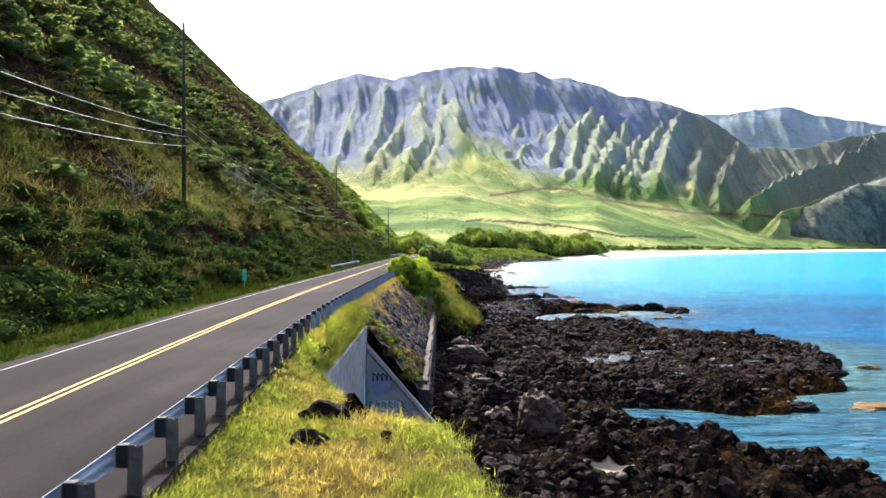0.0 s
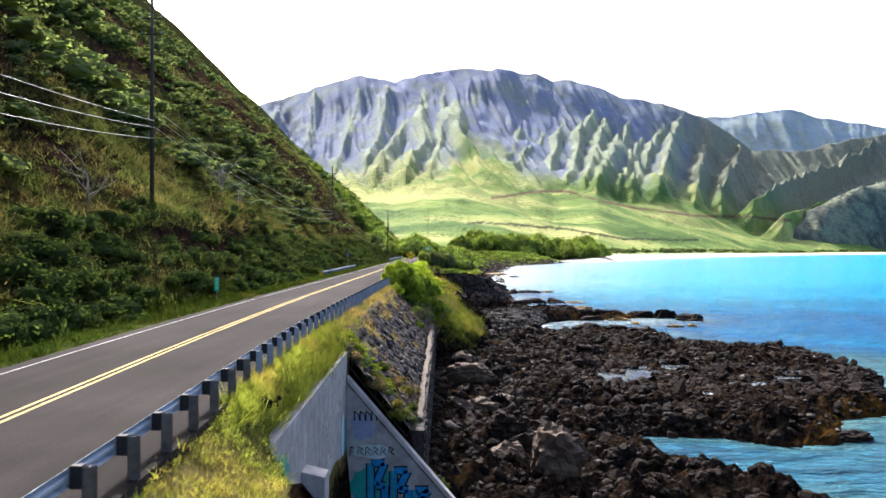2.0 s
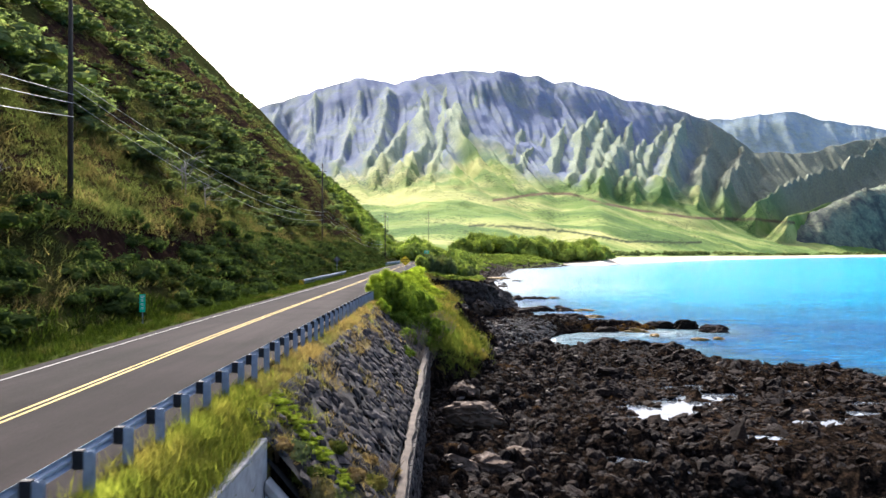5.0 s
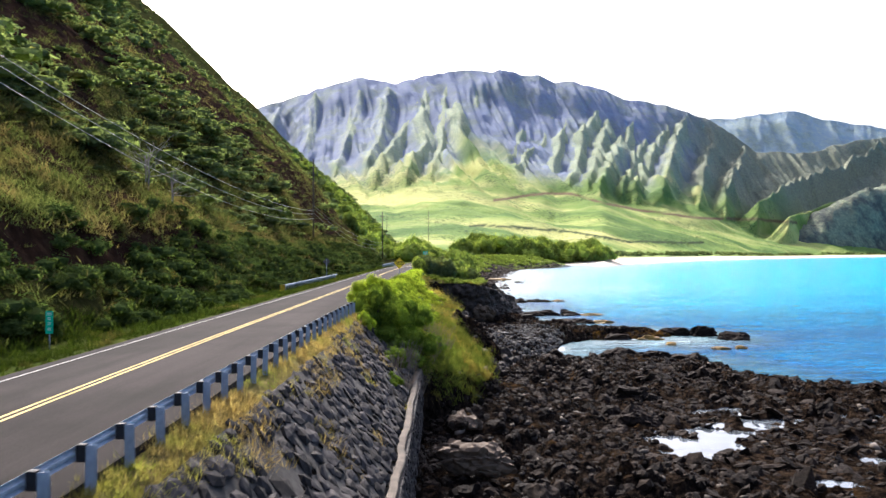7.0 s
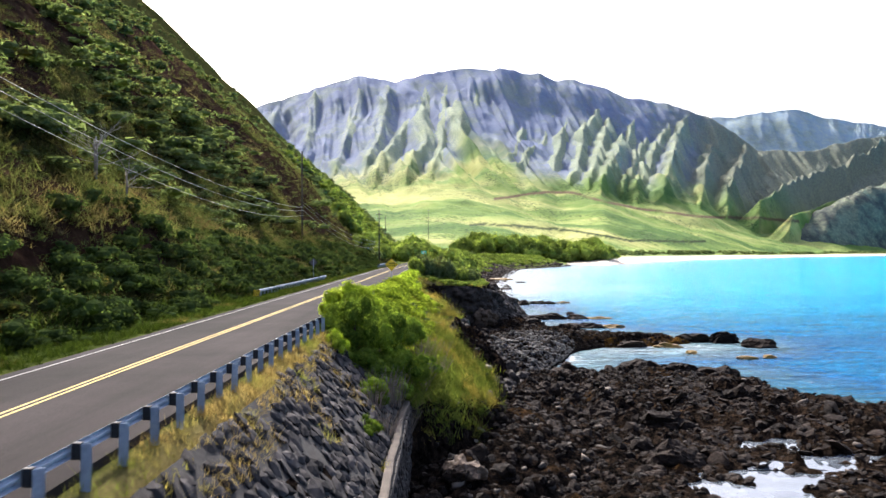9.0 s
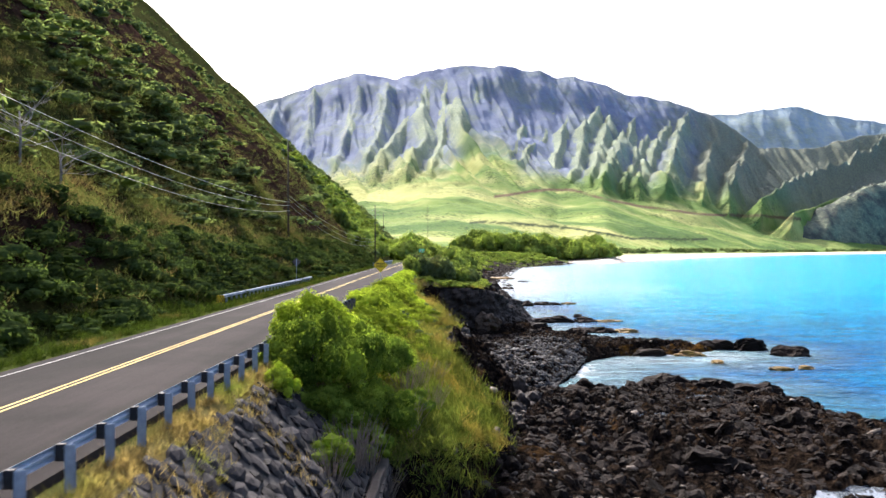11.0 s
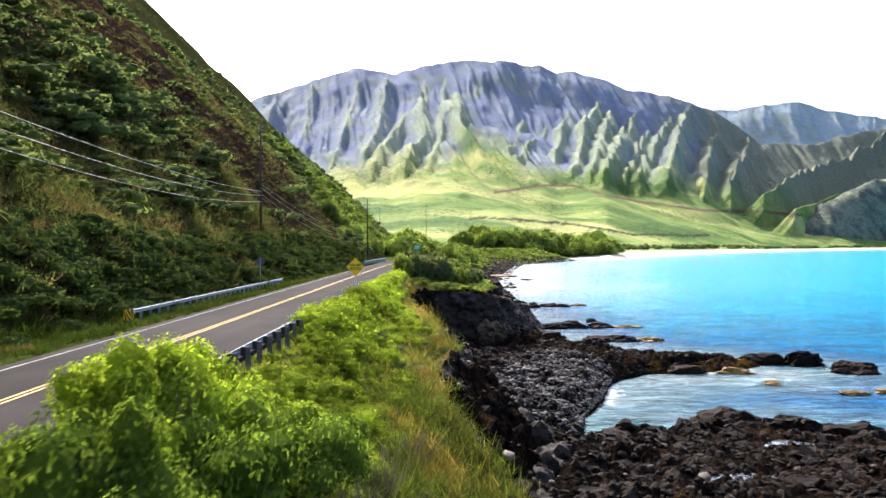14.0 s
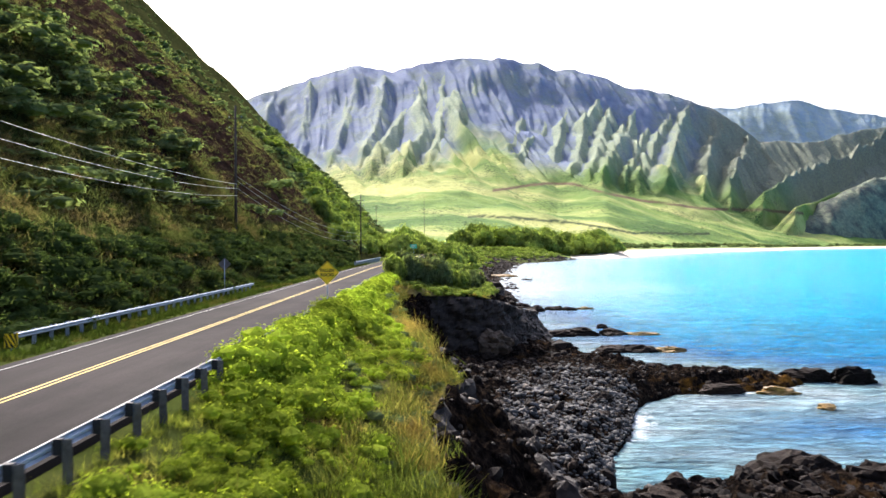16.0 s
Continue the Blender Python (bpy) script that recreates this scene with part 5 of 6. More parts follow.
V3, F3 = scatter(p3 - np.stack([0 * s3, 0 * s3, 0.05 * s3], 1), np.stack([s3 * 1.6, s3 * 1.2, s3 * 0.45], 1), [rock_shape(1, 616 + k, 0.45, 0.8) for k in range(8)], 637, 0.45)
V2, F2 = np.concatenate([V2, V3]), np.concatenate([F2, F3 + len(V2)])
stuff("lava_rubble", V2, F2, M_LAVA, "small black lava rubble between the boulders", "rocks")
stuff("lava_boulders", V, F, M_LAVA, "jagged black lava boulders strewn over the shore", "rocks")
p = strewn(1500, 0, 50, 45, 200, lambda x, y, z, k: (k > 0.6) * (z > 0.3) * (in_pool(x, y) < 0.05) * (0.2 + 0.5 * step(x, bank(y)[4] + 14, bank(y)[4] + 2)), 638)
s = np.clip(rng.lognormal(-1.5, 0.4, len(p)), 0.12, 0.55)
V, F = scatter(p + (0, 0, 0.1), np.stack([s * 1.3, s, s * 0.7], 1), PEBBLES, 639, 0.3)
stuff("pale_stones", V, F, M_PALE_STONE, "loose grey-brown stones lying among the lava", "stones", True)
p = strewn(19000, 3, 28, 145, 208, lambda x, y, z, k: cobble_beach(x, y) * (z > -0.4) * (x > bank(y)[4]), 641)
s = np.clip(rng.lognormal(-1.85, 0.4, len(p)), 0.09, 0.5)
V, F = scatter(p, np.stack([s * 1.25, s, s * 0.8], 1), PEBBLES, 642, 0.3)
stuff("beach_cobbles", V, F, M_COBBLE, "grey rounded cobbles heaped in a small cove", "stones", True)


def boulder(name, place, size, seed, mat, label, sub=3, group="large rocks on the shore"):
    V, F = rock_shape(sub + 1, seed, 0.32, 1.0)
    n = fbm(V[:, 0] * 3 + seed, V[:, 1] * 3 + V[:, 2] * 2.3, 3, seed)
    V = V * (1 + 0.16 * n)[:, None] * size
    ob = new(name, mesh_of(name, V, F, mat))
    ob.location = place
    return tagged(ob, label, "rock", group)


M_BROWN = simple("brown_rock", (0.045, 0.031, 0.022), (0.14, 0.096, 0.062), 1.6, 0.8, 0, 0.3, 0.8, 0.1)
M_CLIFF = simple("cliff_rock", (0.007, 0.0055, 0.005), (0.040, 0.029, 0.021), 1.3, 0.8, 0, 0.3, 1.0, 0.2, per_object=0.5)
M_ALGAE = simple("algae_rock", (0.06, 0.03, 0.006), (0.32, 0.19, 0.025), 0.8, 0.6, 0, 0.4, 0.7, 0.08)
boulder("boulder", (7.4, 59.8, 3.0), (2.0, 1.6, 1.9), 651, M_BROWN, "large upright brown lava boulder")
boulder("boulder", (2.9, 86.5, 4.3), (2.3, 1.7, 1.1), 652, M_BROWN, "broad brown rock slab below the sea wall")
for k, (x, y, a, b, h) in enumerate([(1.6, 76.5, 1.5, 1.2, 0.9), (3.6, 77.5, 1.6, 1.1, 0.8), (5.6, 80.5, 1.2, 1.0, 0.6), (1.2, 92.5, 1.6, 1.3, 1.0), (2.2, 97.5, 1.3, 1.2, 0.9), (4.4, 64.0, 1.5, 1.2, 0.9)]):
    boulder("boulder", on_ground(x, y, 0.0), (a, b, h), 730 + k, M_BROWN, "broad weathered brown rock at the foot of the sea wall")
boulder("boulder", (9.0, 206.0, 4.0), (2.6, 2.0, 2.0), 653, M_BROWN, "brown boulder at the cliff's foot")
for k, (x, y, a, b, h) in enumerate([(9, 64, 1.8, 1.4, 1.3), (5, 68, 1.6, 1.5, 1.4), (12, 62, 1.4, 1.2, 1.0), (18, 108, 2.2, 1.6, 1.5), (21, 120, 2.4, 1.8, 1.5), (16, 125, 1.8, 1.5, 1.4), (31, 160, 3.6, 2.0, 1.7), (37, 161, 2.6, 1.6, 1.5), (22, 157, 3.2, 1.8, 1.5), (11, 128, 1.5, 1.3, 1.2), (27, 64, 1.0, 0.8, 0.8), (45, 91, 2.2, 1.4, 1.0), (52, 104, 2.4, 1.6, 1.2), (27, 154.5, 3.6, 2.4, 1.9), (36, 151, 4.2, 2.6, 2.2), (32, 152, 3.0, 2.2, 1.8)]):
    boulder("boulder", on_ground(x, y, 0.1), (a, b, h), 660 + k, M_LAVA, "black jagged lava outcrop on the shelf")
for k, (x, y, a, b, h, mat) in enumerate([(58.5, 191, 3.2, 2.0, 1.7, M_LAVA), (54, 198, 3.0, 2.0, 1.6, M_LAVA), (48.5, 199, 3.2, 2.0, 1.4, M_LAVA), (42.5, 197, 3.2, 2.2, 1.3, M_ALGAE), (36, 199, 3.5, 2.5, 1.4, M_LAVA), (41.5, 190, 2.4, 1.3, 0.8, M_ALGAE), (35, 191, 3.2, 2.0, 1.0, M_LAVA), (29, 199, 3.6, 2.8, 1.7, M_LAVA), (24, 202, 3.0, 2.6, 1.7, M_LAVA), (43, 182, 1.0, 0.8, 0.5, M_ALGAE), (50, 176, 1.6, 1.0, 0.4, M_ALGAE), (54, 176.5, 1.2, 0.8, 0.35, M_ALGAE)]):
    boulder("sea_rock", (x, y, 0.1), (a, b, h), 680 + k, mat, "black lava rock standing in the shallows" if mat is M_LAVA else "low rock covered in ochre algae", 3, "rocks in the shallows")
for k, (x, y, a, b, h, mat) in enumerate([(29, 225, 3.5, 2.0, 1.2, M_LAVA), (34, 226, 3.2, 1.8, 1.1, M_LAVA), (39, 226, 3.0, 1.5, 0.8, M_ALGAE), (24, 247, 4.0, 2.2, 1.2, M_LAVA), (29, 248, 3.0, 2.0, 1.3, M_LAVA), (35, 249, 3.4, 1.8, 0.9, M_LAVA), (41, 249, 3.6, 1.4, 0.6, M_ALGAE), (35, 260, 1.6, 1.0, 0.8, M_LAVA), (26, 301, 3.0, 2.0, 1.3, M_LAVA), (31, 304, 2.4, 1.6, 1.2, M_LAVA), (35, 303, 1.8, 1.5, 1.1, M_LAVA), (40, 306, 2.4, 1.2, 0.7, M_ALGAE), (23, 312, 3.0, 2.4, 1.4, M_LAVA), (61.5, 96, 1.6, 1.2, 0.6, M_ALGAE), (44, 78.5, 3.0, 1.2, 0.55, M_ALGAE), (36, 77.5, 2.2, 1.6, 1.0, M_LAVA), (58, 104, 1.6, 0.9, 0.5, M_ALGAE), (31, 508, 9.0, 4.0, 1.3, M_ALGAE), (42, 470, 3.0, 2.0, 0.8, M_LAVA)]):
    boulder("sea_rock", (x, y, 0.0), (a, b, h), 700 + k, mat, "black lava rock standing in the shallows" if mat is M_LAVA else "low rock covered in ochre algae", 3, "rocks in the shallows")
# sea cliffs
def cliff_face(line, top, foot, batter, seed, label):
    """A rugged face along a line, its outer side to the right of the way along it."""
    line = np.array(line, float)
    run = np.r_[0, np.cumsum(np.hypot(*np.diff(line, axis=0).T))]
    s = np.arange(0, run[-1], 0.34)
    cx, cy = np.interp(s, run, line[:, 0]), np.interp(s, run, line[:, 1])
    dx, dy = np.gradient(cx, s), np.gradient(cy, s)
    dx, dy = [np.convolve(np.pad(q, 6, "edge"), np.ones(13) / 13, "valid") for q in (dx, dy)]
    v = np.r_[np.linspace(0, 1, 30), 1.03]
    S, W = np.meshgrid(s, v)
    ztop, out = np.interp(S, run, top), np.interp(S, run, batter)
    Z = foot + (ztop - foot) * np.minimum(W, 1)
    push = (1 - W) ** 1.4 * out + 1.5 * (lumps(S + 0.4 * Z, Z, 2.6, seed) - 0.45) + 0.8 * (lumps(S, Z, 1.1, seed + 3) - 0.45) + 0.45 * fbm(S * 0.12, Z * 0.9, 3, seed + 6) + 0.22 * (rng.uniform(size=S.shape) - 0.5)
    push = np.where(W > 0.985, push * 0.5 - 1.6 * (W > 1), push)
    X, Y = cx[None] + dy[None] * push, cy[None] - dx[None] * push
    ob = new("sea_cliff", mesh_of("sea_cliff", np.stack([X, Y, Z + 0.12 * (W > 0.9)], -1).reshape(-1, 3), grid_faces(len(v), len(s)), M_CLIFF))
    return tagged(ob, label, "cliff", kind="structure")


cliff_face([(-6.5, 206.8), (0, 206.2), (7, 206.0), (10, 207.6), (12, 211.5), (14, 218), (17, 230), (18, 248)], [10.6, 10.4, 10.2, 9.6, 8.6, 7.6, 6.5, 5.0], 1.8, [0.8, 1.0, 1.4, 2.0, 2.6, 3.0, 3.0, 3.0], 821, "blocky dark brown sea cliff below the headland")
ys = np.linspace(123.5, 176, 12)
side = [bank(float(y)) for y in ys]
cliff_face([(float(b[2]) + 0.3, y) for b, y in zip(side, ys)], [float(b[3]) + 0.1 for b in side], 2.0, [0.55 * float(b[4] - b[2]) for b in side], 841, "rugged dark rock face below the green bank")
for k in range(10):
    y = 211 + 9 * k
    x, z, a = float(bank(y)[2]) + rng.uniform(1.0, 4.0), rng.uniform(2.0, 4.5), rng.uniform(1.6, 2.6)
    boulder("crag", (x, y, z), (a, a, a * rng.uniform(0.8, 1.1)), 900 + k, M_CLIFF, "dark craggy outcrop of the sea cliff", 3, "crags of the sea cliff")
for k in range(16):
    y = 125.5 + 37 * k / 15
    x2, x3 = float(bank(y)[2]), float(bank(y)[4])
    x, a = rng.uniform(x3 - 1.0, x3 + 1.0), rng.uniform(0.7, 1.5)
    boulder("crag", on_ground(x, y, 0.2 * a), (a, a, a * rng.uniform(0.8, 1.3)), 940 + k, M_CLIFF, "dark craggy block on the cliff's face", 2, "crags of the sea cliff")
for x, y, a, h, k in [(-2.75, 18.1, 0.62, 0.36, 1), (-2.7, 15.7, 0.38, 0.24, 2), (-1.25, 16.6, 0.13, 0.1, 3), (-5.45, 32.6, 0.4, 0.3, 4), (-5.5, 34.4, 0.35, 0.26, 5), (-5.5, 36.3, 0.28, 0.2, 6)]:
    boulder("bank_rock", on_ground(x, y, -0.1), (a, a * 0.6, h), 720 + k, M_LAVA, "dark rock half sunk in the grass", 2, "rocks in the grass")

# tide pools
M_POOL, nt, pp = material("pool_water", 0.03, 0, 0.8)
nt.links.new(ramp(nt, noise_tex(nt, 0.7, 3), (0.3, (0.05, 0.06, 0.07)), (0.7, (0.13, 0.15, 0.17))), pp.inputs["Base Color"])
for k, (px, py, rx, ry) in enumerate(POOLS):
    xs, ys = np.meshgrid(np.linspace(-2.2, 2.2, 40), np.linspace(-2.2, 2.2, 40))
    V = np.stack([xs * rx + px, ys * ry + py, np.full(xs.shape, POOL_Z + 0.06 + 0.004 * k)], -1).reshape(-1, 3)
    F = grid_faces(40, 40)
    mid = V[F].mean(1)
    F = F[in_pool(mid[:, 0], mid[:, 1]) > -0.12]
    if len(F):
        tagged(new("tide_pool", mesh_of("tide_pool", V, F, M_POOL)), "still tide pool reflecting the bright sky", "pool", "tide pools on the shelf", "structure")

# rocks along the far shore
p = strewn(12000, 12, 150, 212, 950, lambda x, y, z, k: (np.abs(inland(x, y) - 4 - 4 * step(y, 330, 400)) < 7 + 6 * step(y, 330, 400)) * 0.8, 645)
s = np.clip(rng.lognormal(-0.1, 0.4, len(p)), 0.4, 2.6)
p[:, 2] = np.maximum(p[:, 2], -0.3)
V, F = scatter(p, np.stack([s * 1.3, s, s * 0.8], 1), [rock_shape(1, 640 + k, 0.4, 0.7) for k in range(6)], 646, 0.2)
stuff("shore_rocks", V, F, M_LAVA, "dark rocks along the far shore", "rocks")


# ---- guardrails ----
def beam_mesh(xs, ys, zs, side, mat):
    """A W-shaped beam along a line; side: +1 where its face looks to +x."""
    prof = [(0.0, 0.155), (0.03, 0.135), (0.08, 0.105), (0.08, 0.06), (0.0, 0.02), (0.0, -0.02), (0.08, -0.06), (0.08, -0.105), (0.03, -0.135), (0.0, -0.155)]
    prof = prof + [(a - 0.006, b) for a, b in prof[::-1]]
    V = np.array([[(x + side * a, y, z + b) for a, b in prof] for x, y, z in zip(xs, ys, zs)]).reshape(-1, 3)
    n = len(prof)
    F = [[i * n + k, i * n + (k + 1) % n, (i + 1) * n + (k + 1) % n, (i + 1) * n + k] for i in range(len(xs) - 1) for k in range(n)]
    return mesh_of("beam", V, np.array(F), mat, False)


def post_mesh(mat):
    bm = bmesh.new()
    box(bm, (-0.05, -0.1, -1.75), (-0.042, 0.1, 0.0))
    box(bm, (0.042, -0.1, -1.75), (0.05, 0.1, 0.0))
    box(bm, (-0.042, -0.004, -1.75), (0.042, 0.004, 0.0))
    me = bpy.data.meshes.new("post")
    bmesh.ops.rotate(bm, matrix=Matrix.Rotation(radians(90), 3, "Z"), verts=bm.verts)
    bm.to_mesh(me)
    bm.free()
    me.materials.append(mat)
    return me


def block_mesh():
    bm = box(bmesh.new(), (-0.1, -0.075, -0.18), (0.1, 0.075, 0.18), None, 0.01)
    me = bpy.data.meshes.new("block")
    bm.to_mesh(me)
    bm.free()
    me.materials.append(M_BLOCK)
    return me


POST, POST_SHADED, BLOCK = post_mesh(M_STEEL), post_mesh(M_STEEL_SHADED), block_mesh()


def guardrail(y0, y1, line, out, label, z=ROAD_Z + 0.62, spacing=1.905):
    """Posts stand on the side 'out' (+1: to +x) of the beam."""
    top = thing("guardrail", (0, 0, 0), label, "guardrail", "guardrails of the road")
    ys = np.arange(y0, y1, spacing / 2)
    xs = line(ys)
    beam = new("beam", beam_mesh(xs, ys, np.full(ys.shape, z), -out, M_STEEL))
    beam.parent = top
    for y in np.arange(y0 + 0.4, y1 - 0.3, spacing):
        x = float(line(y))
        lean = rng.normal() * 1.2
        # the nearest and farthest posts take the copy coloured as if in shade
        shaded = y < 34 or y > 112
        shared("post", POST_SHADED if shaded and out > 0 else POST, top, pose(x + out * 0.30, y, z + 0.16, lean, rng.normal() * 0.8, rng.normal() * 2))
        shared("block", BLOCK, top, pose(x + out * 0.11, y, z + 0.0, 0, 0, 0), "black spacer block")
    return top


guardrail(4.0, 330.0, rail_x, 1, "galvanised steel guardrail on posts with black spacer blocks")
left_rail = guardrail(141.2, 194.0, lambda y: road_x(y) - 8.75, -1, "galvanised guardrail along the foot of the hillside", ROAD_Z + 0.16)
guardrail(286.0, 345.0, lambda y: road_x(y) - 7.2, -1, "short galvanised guardrail beyond the sign")


def sheet_sign(bm, pts, y, thick=0.004):
    """A flat panel from its outline in x and z, facing -y."""
    a = [bm.verts.new((x, y, z)) for x, z in pts]
    b = [bm.verts.new((x, y + thick, z)) for x, z in pts]
    bm.faces.new(a), bm.faces.new(b[::-1])
    for k in range(len(pts)):
        bm.faces.new((a[k], b[k], b[(k + 1) % len(pts)], a[(k + 1) % len(pts)]))
    return bm


def lettering(text, size, x, y, z, mat, parent, name="lettering"):
    cu = bpy.data.curves.new(name, "FONT")
    cu.body, cu.size, cu.align_x, cu.align_y, cu.extrude = text, size, "CENTER", "CENTER", 0.002
    cu.offset = 0.012
    ob = new(name, cu)
    cu.materials.append(mat)
    ob.parent = parent
    ob.matrix_basis = pose(x, y, z, 90, 0, 0)
    return ob


def rounded(w, h, r=0.06, turn=0.0):
    pts = []
    for cx, cz, a0 in ((w / 2 - r, h / 2 - r, 0), (-w / 2 + r, h / 2 - r, 90), (-w / 2 + r, -h / 2 + r, 180), (w / 2 - r, -h / 2 + r, 270)):
        for k in range(5):
            a = radians(a0 + 22.5 * k)
            pts.append((cx + r * math.cos(a), cz + r * math.sin(a)))
    c, s = math.cos(turn), math.sin(turn)
    return [(x * c - z * s, x * s + z * c) for x, z in pts]


def sign_post(parent, z0, z1, r=0.035, x=0.0, y=0.04):
    part("post", tube(bmesh.new(), [(x, y, z0), (x, y, z1)], r, 8), M_STEEL, parent, "galvanised sign post")


# rock fall warning
sx, sy = -6.15, 154.6
warn = thing("warning_sign", (sx, sy, 15.7), "yellow diamond warning sign with black lettering beside the guardrail", "road sign")
part("panel", sheet_sign(bmesh.new(), rounded(1.22, 1.22, 0.08, radians(45)), 0.0), M_SIGN_Y, warn)
bm = bmesh.new()
outer, inner = rounded(1.15, 1.15, 0.07, radians(45)), rounded(1.10, 1.10, 0.06, radians(45))
va, vb = [bm.verts.new((x, -0.004, z)) for x, z in outer], [bm.verts.new((x, -0.004, z)) for x, z in inner]
for k in range(len(outer)):
    j = (k + 1) % len(outer)
    bm.faces.new((va[k], va[j], vb[j], vb[k]))
part("border", bm, M_BLACK, warn)
lettering("FALLEN", 0.30, 0, -0.005, 0.16, M_BLACK, warn)
lettering("ROCKS", 0.30, 0, -0.005, -0.16, M_BLACK, warn)
sign_post(warn, -3.9, 0.5)
# mile marker
gz0 = ROAD_Z - 0.7
mile = thing("mile_marker", (-20.7, 80.0, 13.6), "tall narrow green marker panel on a low post", "road sign")
part("panel", sheet_sign(bmesh.new(), rounded(0.42, 1.25, 0.05), 0.0), M_SIGN_G, mile)
bm = bmesh.new()
for z, w in ((0.45, 0.26), (0.2, 0.16), (-0.08, 0.16), (-0.36, 0.16)):
    for k in range(2):
        box(bm, (-w / 2, -0.006, z - 0.07 + 0.09 * k), (w / 2, -0.003, z - 0.03 + 0.09 * k))
part("white_marks", bm, M_SIGN_W, mile, "white illegible marks")
sign_post(mile, gz0 - 13.6, 0.3)
guardrail(392.0, 520.0, lambda y: road_x(y) + 5.4, 1, "pale guardrail along the bend of the road")
# small green sign at the bend
gs = thing("street_sign", (-9.2 + 2.6, 318.0, 17.0), "small green guide sign on a steel post", "road sign")
part("panel", sheet_sign(bmesh.new(), rounded(1.9, 1.2, 0.1), 0.0), M_SIGN_G, gs)
bm = bmesh.new()
for z in (0.25, -0.2):
    box(bm, (-0.6, -0.007, z - 0.08), (0.6, -0.003, z + 0.08))
part("white_marks", bm, M_SIGN_W, gs, "white illegible marks")
sign_post(gs, -5.0, 0.4, 0.05)
# sign seen from behind on the hill side
bs = thing("road_sign", (-21.6, 183.0, 15.6), "grey back of a diamond sign beside the guardrail", "road sign")
part("panel", sheet_sign(bmesh.new(), rounded(1.0, 1.0, 0.06, radians(45)), 0.0), M_STEEL_SHADED, bs)
sign_post(bs, -3.4, 0.5, 0.04, 0, -0.04)
# hazard board at the end of the left rail
hz = thing("hazard_board", (-20.95, 140.9, 12.62), "square yellow and black striped hazard board at the rail's end", "road sign")
part("panel", sheet_sign(bmesh.new(), rounded(0.75, 0.75, 0.03), 0.0), M_SIGN_Y, hz)
bm = bmesh.new()
for k in (-0.45, -0.15, 0.15, 0.45):
    pts = [(max(-0.37, min(0.37, a)), b) for a, b in ((k - 0.32, 0.36), (k - 0.17, 0.36), (k + 0.32, -0.36), (k + 0.17, -0.36))]
    f = [bm.verts.new((x, -0.005, z)) for x, z in pts]
    bm.faces.new(f)
part("stripes", bm, M_BLACK, hz, "slanting black stripes")
sign_post(hz, -0.75, 0.2, 0.04)

# ---- poles and cables ----
def utility_pole(x, y, z0, z1, arms, label="tall dark wooden utility pole with crossarms"):
    top = thing("utility_pole", (x, y, z0), label, "utility pole", "utility poles on the hillside")
    h = z1 - z0
    part("pole", tube(bmesh.new(), [(0, 0, -2), (0, 0, h * 0.5), (0, 0, h)], [0.24, 0.20, 0.14], 10), M_POLE, top)
    for a in arms:
        arm = part("crossarm", box(bmesh.new(), (-1.1, -0.06, a - z0 - 0.07), (1.1, 0.06, a - z0 + 0.07), None, 0.01), M_POLE, top)
        for ox in (-1.0, 0.95):
            part("insulator", tube(bmesh.new(), [(ox, 0, a - z0 + 0.07), (ox, 0, a - z0 + 0.16), (ox, 0, a - z0 + 0.32)], [0.03, 0.07, 0.04], 7), M_STEEL, arm, "pale insulator")
    return top


POLES = [(-24.5, -28, 20, 40.5), (-29.7, 88, 20.5, 42.3), (-30.7, 221, 17.0, 39.6), (-24.5, 345, 14.0, 33.5)]
for x, y, z0, z1 in POLES:
    utility_pole(x, y, z0, z1, (z1 - 2.0, z1 - 3.6))
utility_pole(-44, 620, 12, 44, (42,), "distant wooden utility pole above the trees")
utility_pole(-17.5, 850, 12, 62, (59, 56), "distant wooden utility pole in the valley")


def cable(a, b, sag, r=0.022):
    pts = [Vector(a).lerp(Vector(b), k / 20) - Vector((0, 0, sag * 4 * (k / 20) * (1 - k / 20))) for k in range(21)]
    ob = part("cable", tube(bmesh.new(), pts, r, 4, False), M_WIRE)
    tagged(ob, "thin sagging overhead cable between the poles", "cable", "overhead cables")


for (xa, ya, _, za), (xb, yb, _, zb) in zip(POLES, POLES[1:]):
    for k, drop in enumerate((11.2, 11.9, 13.0)):
        cable((xa + 0.25, ya, za - drop), (xb + 0.25, yb, zb - drop - 1.2), (2.4, 3.0, 3.3)[k], 0.026)


